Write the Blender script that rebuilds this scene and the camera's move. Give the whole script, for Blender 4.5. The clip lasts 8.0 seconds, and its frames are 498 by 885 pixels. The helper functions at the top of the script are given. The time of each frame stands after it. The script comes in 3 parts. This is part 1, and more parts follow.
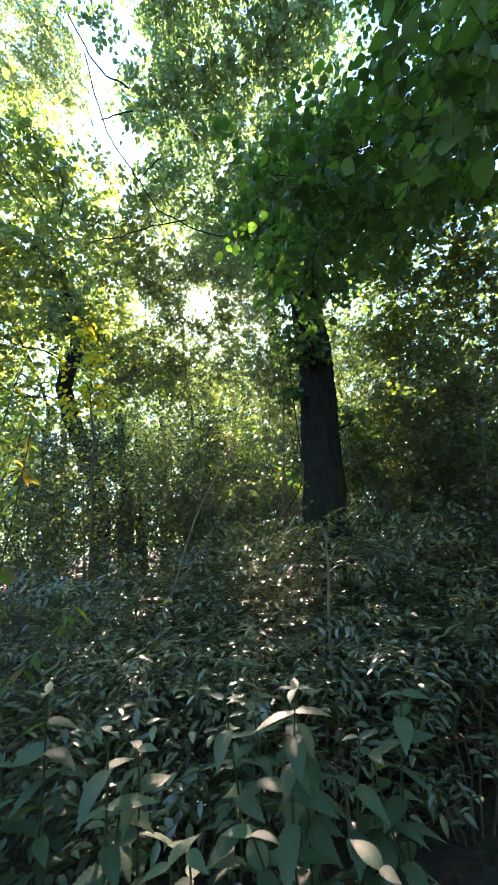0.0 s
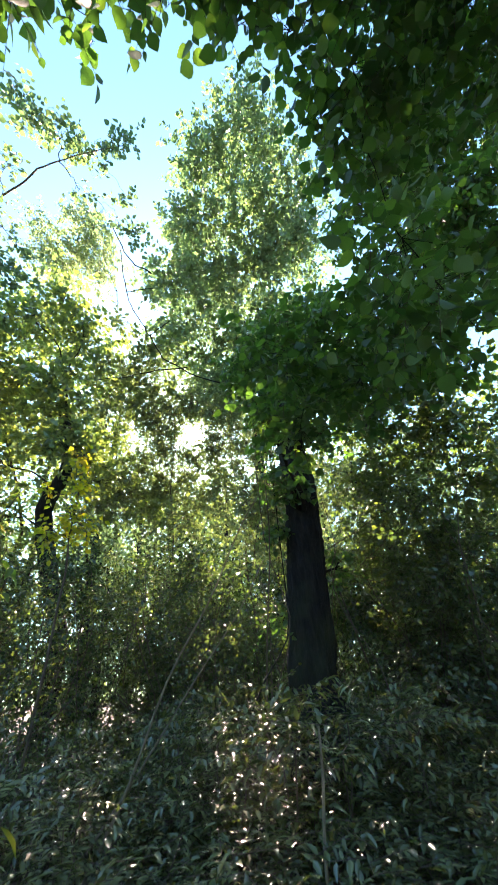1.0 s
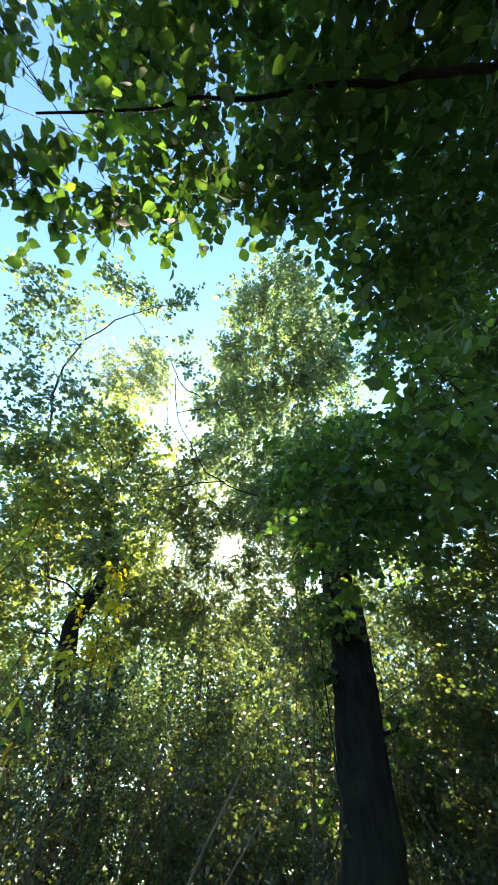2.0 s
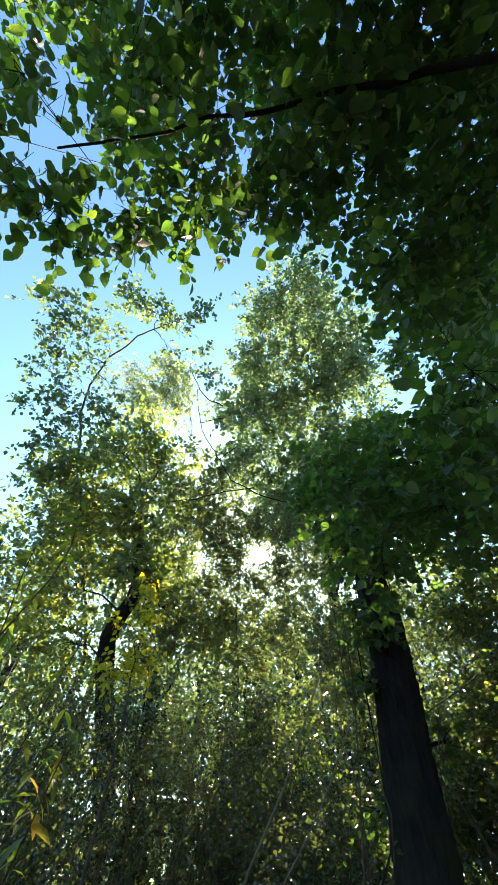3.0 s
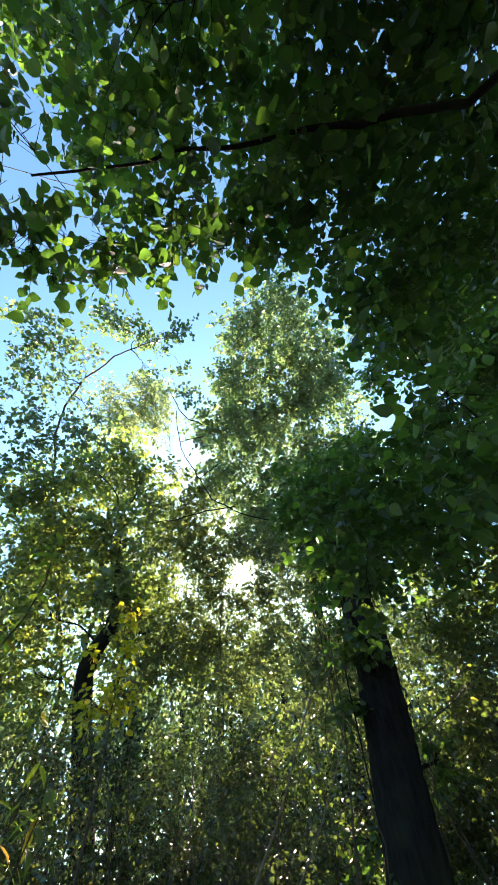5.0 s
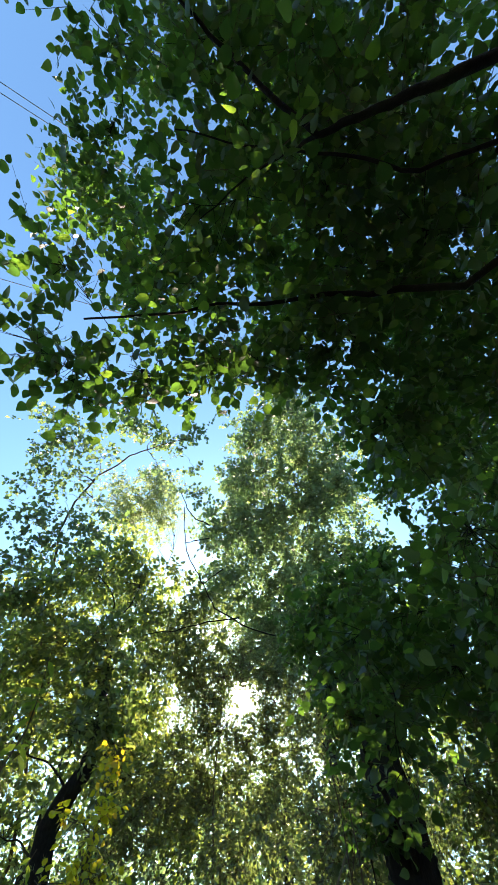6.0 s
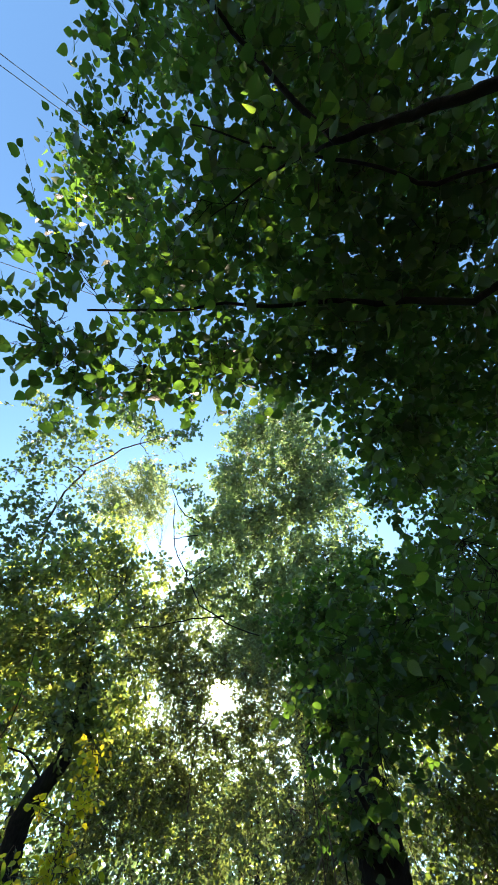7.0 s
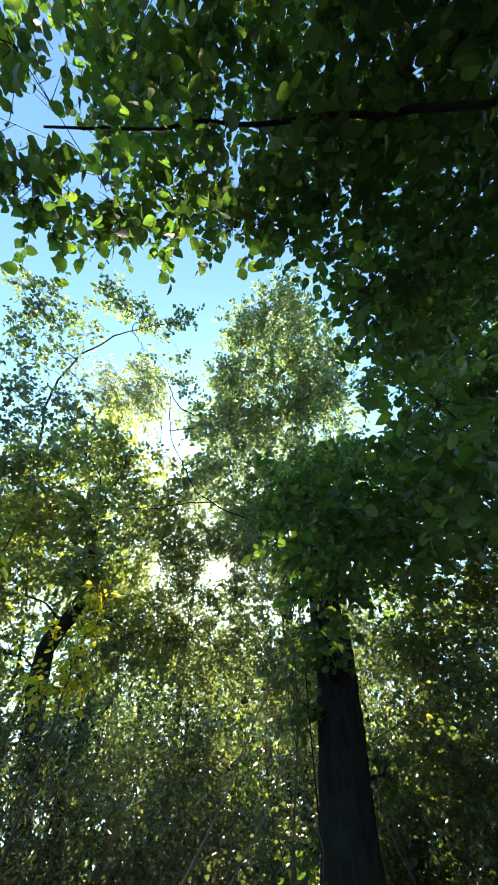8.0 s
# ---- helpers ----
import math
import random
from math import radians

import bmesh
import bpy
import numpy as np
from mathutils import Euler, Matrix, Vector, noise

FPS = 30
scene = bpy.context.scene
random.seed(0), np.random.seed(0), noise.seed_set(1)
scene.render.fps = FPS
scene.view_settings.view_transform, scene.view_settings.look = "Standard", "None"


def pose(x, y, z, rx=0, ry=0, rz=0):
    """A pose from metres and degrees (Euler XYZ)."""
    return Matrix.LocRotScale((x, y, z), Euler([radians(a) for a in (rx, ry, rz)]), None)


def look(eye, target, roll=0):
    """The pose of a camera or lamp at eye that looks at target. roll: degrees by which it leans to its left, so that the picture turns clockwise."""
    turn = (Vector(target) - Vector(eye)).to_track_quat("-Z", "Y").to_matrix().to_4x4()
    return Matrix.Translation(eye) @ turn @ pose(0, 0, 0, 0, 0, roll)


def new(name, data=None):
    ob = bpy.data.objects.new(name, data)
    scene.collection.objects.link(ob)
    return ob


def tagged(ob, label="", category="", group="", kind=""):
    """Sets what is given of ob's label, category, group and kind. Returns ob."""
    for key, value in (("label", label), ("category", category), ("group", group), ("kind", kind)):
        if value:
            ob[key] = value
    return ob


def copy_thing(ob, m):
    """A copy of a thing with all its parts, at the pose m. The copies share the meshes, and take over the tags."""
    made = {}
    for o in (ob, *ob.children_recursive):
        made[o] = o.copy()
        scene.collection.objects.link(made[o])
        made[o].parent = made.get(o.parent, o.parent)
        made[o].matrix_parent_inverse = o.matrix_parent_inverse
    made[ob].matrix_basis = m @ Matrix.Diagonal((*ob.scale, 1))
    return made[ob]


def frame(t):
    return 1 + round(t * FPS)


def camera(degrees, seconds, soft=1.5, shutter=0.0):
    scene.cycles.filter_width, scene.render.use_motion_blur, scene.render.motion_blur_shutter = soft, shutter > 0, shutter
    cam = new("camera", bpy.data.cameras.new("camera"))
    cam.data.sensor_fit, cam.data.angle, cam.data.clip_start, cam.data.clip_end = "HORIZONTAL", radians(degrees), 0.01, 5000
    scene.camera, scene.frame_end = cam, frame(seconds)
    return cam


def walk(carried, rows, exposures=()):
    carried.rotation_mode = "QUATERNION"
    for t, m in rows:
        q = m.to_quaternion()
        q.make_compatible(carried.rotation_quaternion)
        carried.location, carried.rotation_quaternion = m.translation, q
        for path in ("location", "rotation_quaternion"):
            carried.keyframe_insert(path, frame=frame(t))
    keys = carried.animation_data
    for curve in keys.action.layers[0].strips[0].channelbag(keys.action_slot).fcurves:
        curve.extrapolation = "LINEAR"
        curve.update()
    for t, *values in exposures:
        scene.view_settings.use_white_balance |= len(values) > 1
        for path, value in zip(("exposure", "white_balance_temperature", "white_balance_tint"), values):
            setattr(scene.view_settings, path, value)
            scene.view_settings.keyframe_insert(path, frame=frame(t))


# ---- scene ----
# the camera and its walk
cam = camera(68.4, 8.0, soft=0.9, shutter=0.12)
PATH = [
    (0, (0.083, 0.181, 1.397), (-0.0231, 2.1131, 1.9023), -5.58),
    (0.5, (0.085, 0.172, 1.445), (0.0951, 2.0263, 2.1944), -5.55),
    (1, (0.054, 0.103, 1.516), (0.0984, 1.7666, 2.6256), -4.58),
    (1.5, (0.038, 0.098, 1.567), (0.0178, 1.5452, 2.9477), -2.42),
    (2, (0.026, 0.068, 1.591), (-0.1010, 1.3209, 3.1448), 1.62),
    (2.2, (0.017, 0.054, 1.591), (-0.2405, 1.2423, 3.1783), 5.57),
    (3.3, (0.009, 0.060, 1.596), (-0.2175, 1.3052, 3.1441), 1.36),
    (3.5, (0.025, 0.064, 1.602), (-0.1807, 1.3412, 3.1270), -0.31),
    (4, (0.044, 0.076, 1.589), (-0.1125, 1.4055, 3.0749), -2.90),
    (4.2, (0.046, 0.075, 1.587), (-0.1032, 1.4020, 3.0755), -2.79),
    (5.3, (-0.015, -0.014, 1.665), (-0.1291, 0.9942, 3.3888), -2.10),
    (5.5, (-0.016, -0.048, 1.679), (-0.1108, 0.8359, 3.4707), -2.33),
    (6, (-0.040, -0.109, 1.710), (-0.1464, 0.5958, 3.5785), 1.89),
    (6.5, (-0.069, -0.135, 1.724), (-0.1864, 0.5232, 3.6087), 5.39),
    (7, (-0.078, -0.129, 1.723), (-0.1432, 0.5882, 3.5889), 1.80),
    (7.5, (-0.040, -0.041, 1.677), (-0.0729, 0.9009, 3.4415), 1.48),
    (8, (0.037, 0.119, 1.616), (-0.0500, 1.2757, 3.2447), 2.91),
]
EXPOSURES = [(t, stops, 7050, 45) for t, stops in (
    (0, 3.6), (0.5, 3.5), (1.0, 3.3), (1.5, 3.3), (2.2, 3.0), (3.5, 2.75), (4.2, 2.95), (5.5, 2.65), (6.5, 2.6), (7.5, 2.6), (8.0, 2.9))]
walk(cam, [(t, look(eye, target, roll)) for t, eye, target, roll in PATH], EXPOSURES)

# sky, sun
SUN_AZ, SUN_EL = radians(-8.6), radians(34.8)
SUN_WAY = Vector((math.sin(SUN_AZ) * math.cos(SUN_EL), math.cos(SUN_AZ) * math.cos(SUN_EL), math.sin(SUN_EL)))
world = bpy.data.worlds.new("sky")
scene.world = world
world.use_nodes = True
wn = world.node_tree.nodes
sky = wn.new("ShaderNodeTexSky")
sky.sky_type, sky.sun_disc = "NISHITA", False
sky.sun_elevation, sky.sun_rotation = SUN_EL, SUN_AZ
sky.air_density, sky.dust_density, sky.ozone_density = 1.0, 0.8, 0.4
clear = wn.new("ShaderNodeMix")
clear.data_type, clear.blend_type = "RGBA", "MULTIPLY"
clear.inputs["Factor"].default_value = 1.0
clear.inputs["B"].default_value = (0.5, 1.09, 1.11, 1)
world.node_tree.links.new(sky.outputs[0], clear.inputs["A"])
world.node_tree.links.new(clear.outputs["Result"], wn["Background"].inputs[0])
wn["Background"].inputs[1].default_value = 0.066
lamp = bpy.data.lights.new("sun_light", "SUN")
lamp.energy, lamp.angle, lamp.color = 5.0, radians(0.53), (1.0, 0.9, 0.7)
sun_lamp = new("sun_light", lamp)
sun_lamp.matrix_world = look(SUN_WAY * 60, (0, 0, 0))


# materials
def nodes_of(name):
    m = bpy.data.materials.new(name)
    m.use_nodes = True
    n, l = m.node_tree.nodes, m.node_tree.links
    return m, n, l, n["Principled BSDF"]


def ramp(n, stops):
    r = n.new("ShaderNodeValToRGB")
    e = r.color_ramp.elements
    while len(e) < len(stops):
        e.new(0.5)
    for k, (p, c) in enumerate(stops):
        e[k].position, e[k].color = p, (*c, 1)
    return r


def leaf_material(name, colours, glow, rough=0.45, through_part=0.45, gloss=0.5, per_object=False):
    """A leaf: a waxy face and light that comes through it, each leaf of its own tone, with blotches and a pale midrib's grain."""
    m, n, l, p = nodes_of(name)
    tone = n.new("ShaderNodeObjectInfo" if per_object else "ShaderNodeNewGeometry")
    value = tone.outputs["Random" if per_object else "Random Per Island"]
    geo = n.new("ShaderNodeTexCoord")
    noise1 = n.new("ShaderNodeTexNoise")
    noise1.inputs["Scale"].default_value, noise1.inputs["Detail"].default_value = 28, 3
    l.new(geo.outputs["Object"], noise1.inputs["Vector"])
    add = n.new("ShaderNodeMath")
    add.operation, add.inputs[1].default_value = "MULTIPLY_ADD", 0.75
    sub = n.new("ShaderNodeMath")
    sub.operation, sub.inputs[1].default_value = "MULTIPLY", 0.25
    l.new(noise1.outputs["Fac"], sub.inputs[0])
    l.new(value, add.inputs[0])
    l.new(sub.outputs[0], add.inputs[2])
    r1, r2 = ramp(n, colours), ramp(n, glow)
    l.new(add.outputs[0], r1.inputs[0])
    l.new(add.outputs[0], r2.inputs[0])
    l.new(r1.outputs[0], p.inputs["Base Color"])
    p.inputs["Roughness"].default_value = rough
    p.inputs["Specular IOR Level"].default_value = gloss
    vein = n.new("ShaderNodeTexNoise")
    vein.inputs["Scale"].default_value = 90
    l.new(geo.outputs["Object"], vein.inputs["Vector"])
    bump = n.new("ShaderNodeBump")
    bump.inputs["Strength"].default_value, bump.inputs["Distance"].default_value = 0.25, 0.004
    l.new(vein.outputs["Fac"], bump.inputs["Height"])
    l.new(bump.outputs[0], p.inputs["Normal"])
    if per_object:
        axis, side, slant = n.new("ShaderNodeSeparateXYZ"), n.new("ShaderNodeMath"), n.new("ShaderNodeMath")
        l.new(geo.outputs["Object"], axis.inputs[0])
        side.operation, slant.operation, slant.inputs[1].default_value = "ABSOLUTE", "MULTIPLY_ADD", -0.9
        l.new(axis.outputs["Y"], side.inputs[0])
        l.new(side.outputs[0], slant.inputs[0])
        l.new(axis.outputs["X"], slant.inputs[2])
        ribs = n.new("ShaderNodeMath")
        ribs.operation, ribs.inputs[1].default_value = "PINGPONG", 0.055
        l.new(slant.outputs[0], ribs.inputs[0])
        low = n.new("ShaderNodeMath")
        low.operation = "MINIMUM"
        l.new(ribs.outputs[0], low.inputs[0])
        l.new(side.outputs[0], low.inputs[1])
        pale = ramp(n, [(0.0, (1.5, 1.42, 1.35)), (0.014, (1, 1, 1))])
        l.new(low.outputs[0], pale.inputs[0])
        veined = n.new("ShaderNodeMix")
        veined.data_type, veined.blend_type = "RGBA", "MULTIPLY"
        veined.inputs["Factor"].default_value = 1.0
        l.new(r1.outputs[0], veined.inputs["A"])
        l.new(pale.outputs[0], veined.inputs["B"])
        l.new(veined.outputs["Result"], p.inputs["Base Color"])
        bump.inputs["Strength"].default_value, bump.inputs["Distance"].default_value = 0.3, 0.012
        l.new(low.outputs[0], bump.inputs["Height"])
    tr = n.new("ShaderNodeBsdfTranslucent")
    l.new(r2.outputs[0], tr.inputs["Color"])
    mix = n.new("ShaderNodeMixShader")
    mix.inputs[0].default_value = through_part
    l.new(p.outputs[0], mix.inputs[1])
    l.new(tr.outputs[0], mix.inputs[2])
    l.new(mix.outputs[0], n["Material Output"].inputs[0])
    return m


def bark_material(name, dark, light, scale=9.0, moss=0.0):
    m, n, l, p = nodes_of(name)
    geo, grow = n.new("ShaderNodeTexCoord"), n.new("ShaderNodeMapping")
    grow.inputs["Scale"].default_value = (1.0, 1.0, 0.18)
    l.new(geo.outputs["Object"], grow.inputs["Vector"])
    ridge, stain = n.new("ShaderNodeTexNoise"), n.new("ShaderNodeTexNoise")
    ridge.inputs["Scale"].default_value, ridge.inputs["Detail"].default_value, ridge.inputs["Roughness"].default_value = scale * 3, 6, 0.7
    stain.inputs["Scale"].default_value, stain.inputs["Detail"].default_value = 3.0, 3
    l.new(grow.outputs[0], ridge.inputs["Vector"])
    l.new(geo.outputs["Object"], stain.inputs["Vector"])
    r = ramp(n, [(0.35, dark), (0.7, light)])
    l.new(ridge.outputs["Fac"], r.inputs[0])
    green = n.new("ShaderNodeMix")
    green.data_type = "RGBA"
    green.inputs["B"].default_value = (0.05, 0.07, 0.025, 1)
    lvl = ramp(n, [(0.45, (0, 0, 0)), (0.7, (moss, moss, moss))])
    l.new(stain.outputs["Fac"], lvl.inputs[0])
    l.new(lvl.outputs[0], green.inputs["Factor"])
    l.new(r.outputs[0], green.inputs["A"])
    l.new(green.outputs["Result"], p.inputs["Base Color"])
    p.inputs["Roughness"].default_value = 0.9
    p.inputs["Specular IOR Level"].default_value = 0.2
    bump = n.new("ShaderNodeBump")
    bump.inputs["Strength"].default_value, bump.inputs["Distance"].default_value = 0.8, 0.02
    l.new(ridge.outputs["Fac"], bump.inputs["Height"])
    l.new(bump.outputs[0], p.inputs["Normal"])
    return m


def soil_material():
    m, n, l, p = nodes_of("forest_soil")
    geo = n.new("ShaderNodeTexCoord")
    big, fine = n.new("ShaderNodeTexNoise"), n.new("ShaderNodeTexVoronoi")
    big.inputs["Scale"].default_value, big.inputs["Detail"].default_value = 1.3, 6
    fine.inputs["Scale"].default_value = 22
    l.new(geo.outputs["Object"], big.inputs["Vector"])
    l.new(geo.outputs["Object"], fine.inputs["Vector"])
    r1 = ramp(n, [(0.3, (0.035, 0.025, 0.015)), (0.55, (0.07, 0.05, 0.028)), (0.75, (0.05, 0.06, 0.02))])
    l.new(big.outputs["Fac"], r1.inputs[0])
    mix = n.new("ShaderNodeMix")
    mix.data_type, mix.blend_type = "RGBA", "MULTIPLY"
    mix.inputs["Factor"].default_value = 0.6
    l.new(r1.outputs[0], mix.inputs["A"])
    l.new(fine.outputs["Color"], mix.inputs["B"])
    l.new(mix.outputs["Result"], p.inputs["Base Color"])
    p.inputs["Roughness"].default_value = 0.95
    bump = n.new("ShaderNodeBump")
    bump.inputs["Strength"].default_value, bump.inputs["Distance"].default_value = 0.7, 0.03
    l.new(fine.outputs["Distance"], bump.inputs["Height"])
    l.new(bump.outputs[0], p.inputs["Normal"])
    return m


BROAD_TONES = [(0.1, (0.04, 0.084, 0.05)), (0.9, (0.088, 0.156, 0.082))], [(0.1, (0.05, 0.17, 0.02)), (0.75, (0.105, 0.29, 0.024)), (0.97, (0.32, 0.58, 0.035))]
BROAD_LEAF = leaf_material("broad_leaf", *BROAD_TONES, 0.42, 0.5, 0.5)
BROAD_SINGLE = leaf_material("broad_leaf_single", *BROAD_TONES, 0.42, 0.5, 0.5, True)
POPLAR_LEAF = leaf_material("poplar_leaf", [(0.1, (0.07, 0.118, 0.075)), (0.9, (0.135, 0.2, 0.125))], [(0.1, (0.1, 0.22, 0.07)), (0.75, (0.19, 0.35, 0.1)), (0.97, (0.42, 0.52, 0.1))], 0.33, 0.45, 0.6)
FAR_LEAF = leaf_material("far_leaf", [(0.1, (0.09, 0.12, 0.06)), (0.9, (0.16, 0.2, 0.1))], [(0.1, (0.2, 0.34, 0.12)), (0.9, (0.36, 0.5, 0.16))], 0.35, 0.5, 0.6)
LIME_LEAF = leaf_material("lime_leaf", [(0.1, (0.055, 0.09, 0.045)), (0.9, (0.125, 0.185, 0.08))], [(0.1, (0.12, 0.25, 0.05)), (0.6, (0.27, 0.41, 0.06)), (0.87, (0.5, 0.63, 0.07)), (0.97, (0.72, 0.7, 0.06))], 0.3, 0.44, 0.8)
WOOD_LEAF = leaf_material("wood_leaf", [(0.1, (0.044, 0.074, 0.034)), (0.9, (0.095, 0.135, 0.06))], [(0.1, (0.09, 0.2, 0.03)), (0.75, (0.18, 0.31, 0.035)), (0.95, (0.44, 0.56, 0.045))], 0.28, 0.4, 0.8)
SCREEN_LEAF = leaf_material("screen_leaf", [(0.1, (0.055, 0.09, 0.052)), (0.9, (0.125, 0.175, 0.095))], [(0.1, (0.16, 0.27, 0.06)), (0.8, (0.25, 0.38, 0.07)), (0.97, (0.48, 0.56, 0.07))], 0.3, 0.36, 0.8)
THICKET_LEAF = leaf_material("thicket_leaf", [(0.1, (0.036, 0.064, 0.036)), (0.9, (0.08, 0.12, 0.062))], [(0.1, (0.06, 0.12, 0.028)), (0.75, (0.14, 0.23, 0.036)), (0.95, (0.4, 0.5, 0.04))], 0.26, 0.36, 0.9)
SHRUB_TONES = [(0.1, (0.062, 0.086, 0.046)), (0.9, (0.14, 0.175, 0.085))], [(0.1, (0.062, 0.14, 0.025)), (0.9, (0.206, 0.28, 0.04))]
SHRUB_LEAF = leaf_material("shrub_leaf", *SHRUB_TONES, 0.24, 0.22, 1.0)
SHRUB_SINGLE = leaf_material("shrub_leaf_single", *SHRUB_TONES, 0.2, 0.22, 0.9, True)
HERB_LEAF = leaf_material("herb_leaf", [(0.1, (0.03, 0.065, 0.032)), (0.9, (0.062, 0.115, 0.05))], [(0.1, (0.08, 0.2, 0.03)), (0.9, (0.18, 0.32, 0.04))], 0.55, 0.24, 0.4, True)
YELLOW_LEAF = leaf_material("yellow_leaf", [(0.1, (0.36, 0.42, 0.03)), (0.7, (0.5, 0.46, 0.03)), (0.95, (0.6, 0.42, 0.03))], [(0.1, (0.5, 0.62, 0.02)), (0.7, (0.72, 0.68, 0.02)), (0.95, (0.8, 0.55, 0.02))], 0.45, 0.5)
RUSSET_LEAF = leaf_material("russet_leaf", [(0.2, (0.06, 0.12, 0.03)), (0.72, (0.08, 0.12, 0.03)), (0.82, (0.22, 0.13, 0.03)), (0.95, (0.3, 0.1, 0.03))], [(0.2, (0.18, 0.36, 0.03)), (0.72, (0.25, 0.38, 0.03)), (0.82, (0.5, 0.32, 0.04)), (0.95, (0.5, 0.2, 0.05))], 0.45, 0.5, 0.5, True)
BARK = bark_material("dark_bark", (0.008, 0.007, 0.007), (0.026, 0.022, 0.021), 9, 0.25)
TWIG = bark_material("twig_bark", (0.06, 0.05, 0.035), (0.14, 0.11, 0.08), 20)
PALE_TWIG = bark_material("pale_stem_bark", (0.12, 0.1, 0.07), (0.26, 0.22, 0.16), 16)
STEM = bark_material("green_stem", (0.03, 0.05, 0.02), (0.06, 0.09, 0.035), 25)
SOIL = soil_material()


# mesh helpers
def raw_mesh(name, verts, faces, material, smooth=False):
    """A mesh from arrays of places and of faces with the same number of corners."""
    verts, faces = np.asarray(verts, np.float32), np.asarray(faces, np.int32)
    me = bpy.data.meshes.new(name)
    me.vertices.add(len(verts))
    me.vertices.foreach_set("co", verts.ravel())
    me.loops.add(faces.size)
    me.loops.foreach_set("vertex_index", faces.ravel())
    me.polygons.add(len(faces))
    me.polygons.foreach_set("loop_start", np.arange(len(faces), dtype=np.int32) * faces.shape[1])
    me.polygons.foreach_set("use_smooth", np.full(len(faces), smooth))
    me.update(calc_edges=True)
    me.materials.append(material)
    return me


def part(name, me, parent, label=""):
    ob = new(name, me)
    ob.parent = parent
    return tagged(ob, label) if label else ob


def thing(name, place, label, category, group="", kind=""):
    ob = new(name)
    ob.location = place
    return tagged(ob, label, category, group, kind)


def unit(v):
    return v / np.maximum(np.linalg.norm(v, axis=-1, keepdims=True), 1e-9)


def tube(points, radii, sides=8, rough=0.0, rng=None, furrow=0.0):
    """A tapered, slightly uneven tube along points, closed at its tip."""
    p, r = np.asarray(points, float), np.asarray(radii, float)
    way = unit(np.gradient(p, axis=0))
    side = unit(np.cross(way, np.where(np.abs(way[:, 2:]) > 0.9, (1.0, 0, 0), (0, 0, 1.0))))
    for k in range(1, len(side)):
        side[k] = unit(side[k - 1] - way[k] * (side[k - 1] @ way[k]))
    up = np.cross(way, side)
    a = np.linspace(0, 2 * math.pi, sides, endpoint=False)
    wide = r[:, None] * np.ones(sides)
    if rough and rng is not None:
        wide = wide * (1 + rough * rng.normal(size=wide.shape))
    if furrow:
        far = np.cumsum(np.r_[0, np.linalg.norm(np.diff(p, axis=0), axis=1)])[:, None]
        wide = wide * (1 + furrow * (np.cos(11 * a + 1.6 * np.sin(far * 2.3)) + 0.6 * np.cos(3 * a + far * 1.1) + 0.5 * np.sin(17 * a + far * 5)))
    rings = p[:, None] + wide[..., None] * (np.cos(a)[:, None] * side[:, None] + np.sin(a)[:, None] * up[:, None])
    v = rings.reshape(-1, 3)
    i, j = np.meshgrid(np.arange(len(p) - 1), np.arange(sides), indexing="ij")
    k = (j + 1) % sides
    f = np.stack([i * sides + j, i * sides + k, (i + 1) * sides + k, (i + 1) * sides + j], -1).reshape(-1, 4)
    return v, f


def bend(a, b, rng, steps=7, sag=0.0, wild=0.06):
    """A crooked line from a to b that rises on its way (sag < 0: hangs)."""
    a, b = np.asarray(a, float), np.asarray(b, float)
    s = np.linspace(0, 1, steps)[:, None]
    far = np.linalg.norm(b - a)
    off = sum(np.sin(k * math.pi * s) * rng.normal(size=3) / k**0.9 for k in range(1, 6)) * wild * far * 0.6
    return a + (b - a) * s + off + np.array([0, 0, 1.0]) * (sag * far * np.sin(s * math.pi))


# leaf shapes, 1 long along x: places and triangles
FINE_LEAF = (np.array([(0, 0, 0), (0.42, 0.37, 0.07), (1, 0, -0.06), (0.42, -0.37, 0.07)]), np.array([(0, 2, 1), (0, 3, 2)]))
OVATE_LEAF = (
    np.array([(0, 0, 0), (0.24, 0.34, 0.06), (0.25, 0, 0), (0.24, -0.34, 0.06), (0.62, 0.32, 0.04), (0.64, 0, -0.03), (0.62, -0.32, 0.04), (1, 0, -0.12)]),
    np.array([(0, 2, 1), (0, 3, 2), (1, 2, 5), (1, 5, 4), (2, 3, 6), (2, 6, 5), (4, 5, 7), (5, 6, 7)]),
)
def smooth_leaf(wide, curl):
    """A rounded, pointed leaf in five steps, folded a little along its midrib."""
    s = np.array([0, 0.1, 0.3, 0.55, 0.8, 1.0])
    half = wide * np.array([0, 0.6, 1.0, 0.93, 0.5, 0])
    z = -curl * s**2
    rows = [(s[0], 0, 0)]
    for k in range(1, 5):
        rows += [(s[k] - 0.02, half[k], z[k] + 0.2 * half[k]), (s[k], 0, z[k]), (s[k] - 0.02, -half[k], z[k] + 0.2 * half[k])]
    rows.append((1, 0, z[5]))
    f = [(0, 2, 1), (0, 3, 2)]
    for k in range(3):
        a, b = 1 + 3 * k, 4 + 3 * k
        f += [(a, a + 1, b + 1), (a, b + 1, b), (a + 1, a + 2, b + 2), (a + 1, b + 2, b + 1)]
    f += [(10, 11, 13), (11, 12, 13)]
    return np.array(rows), np.array(f)


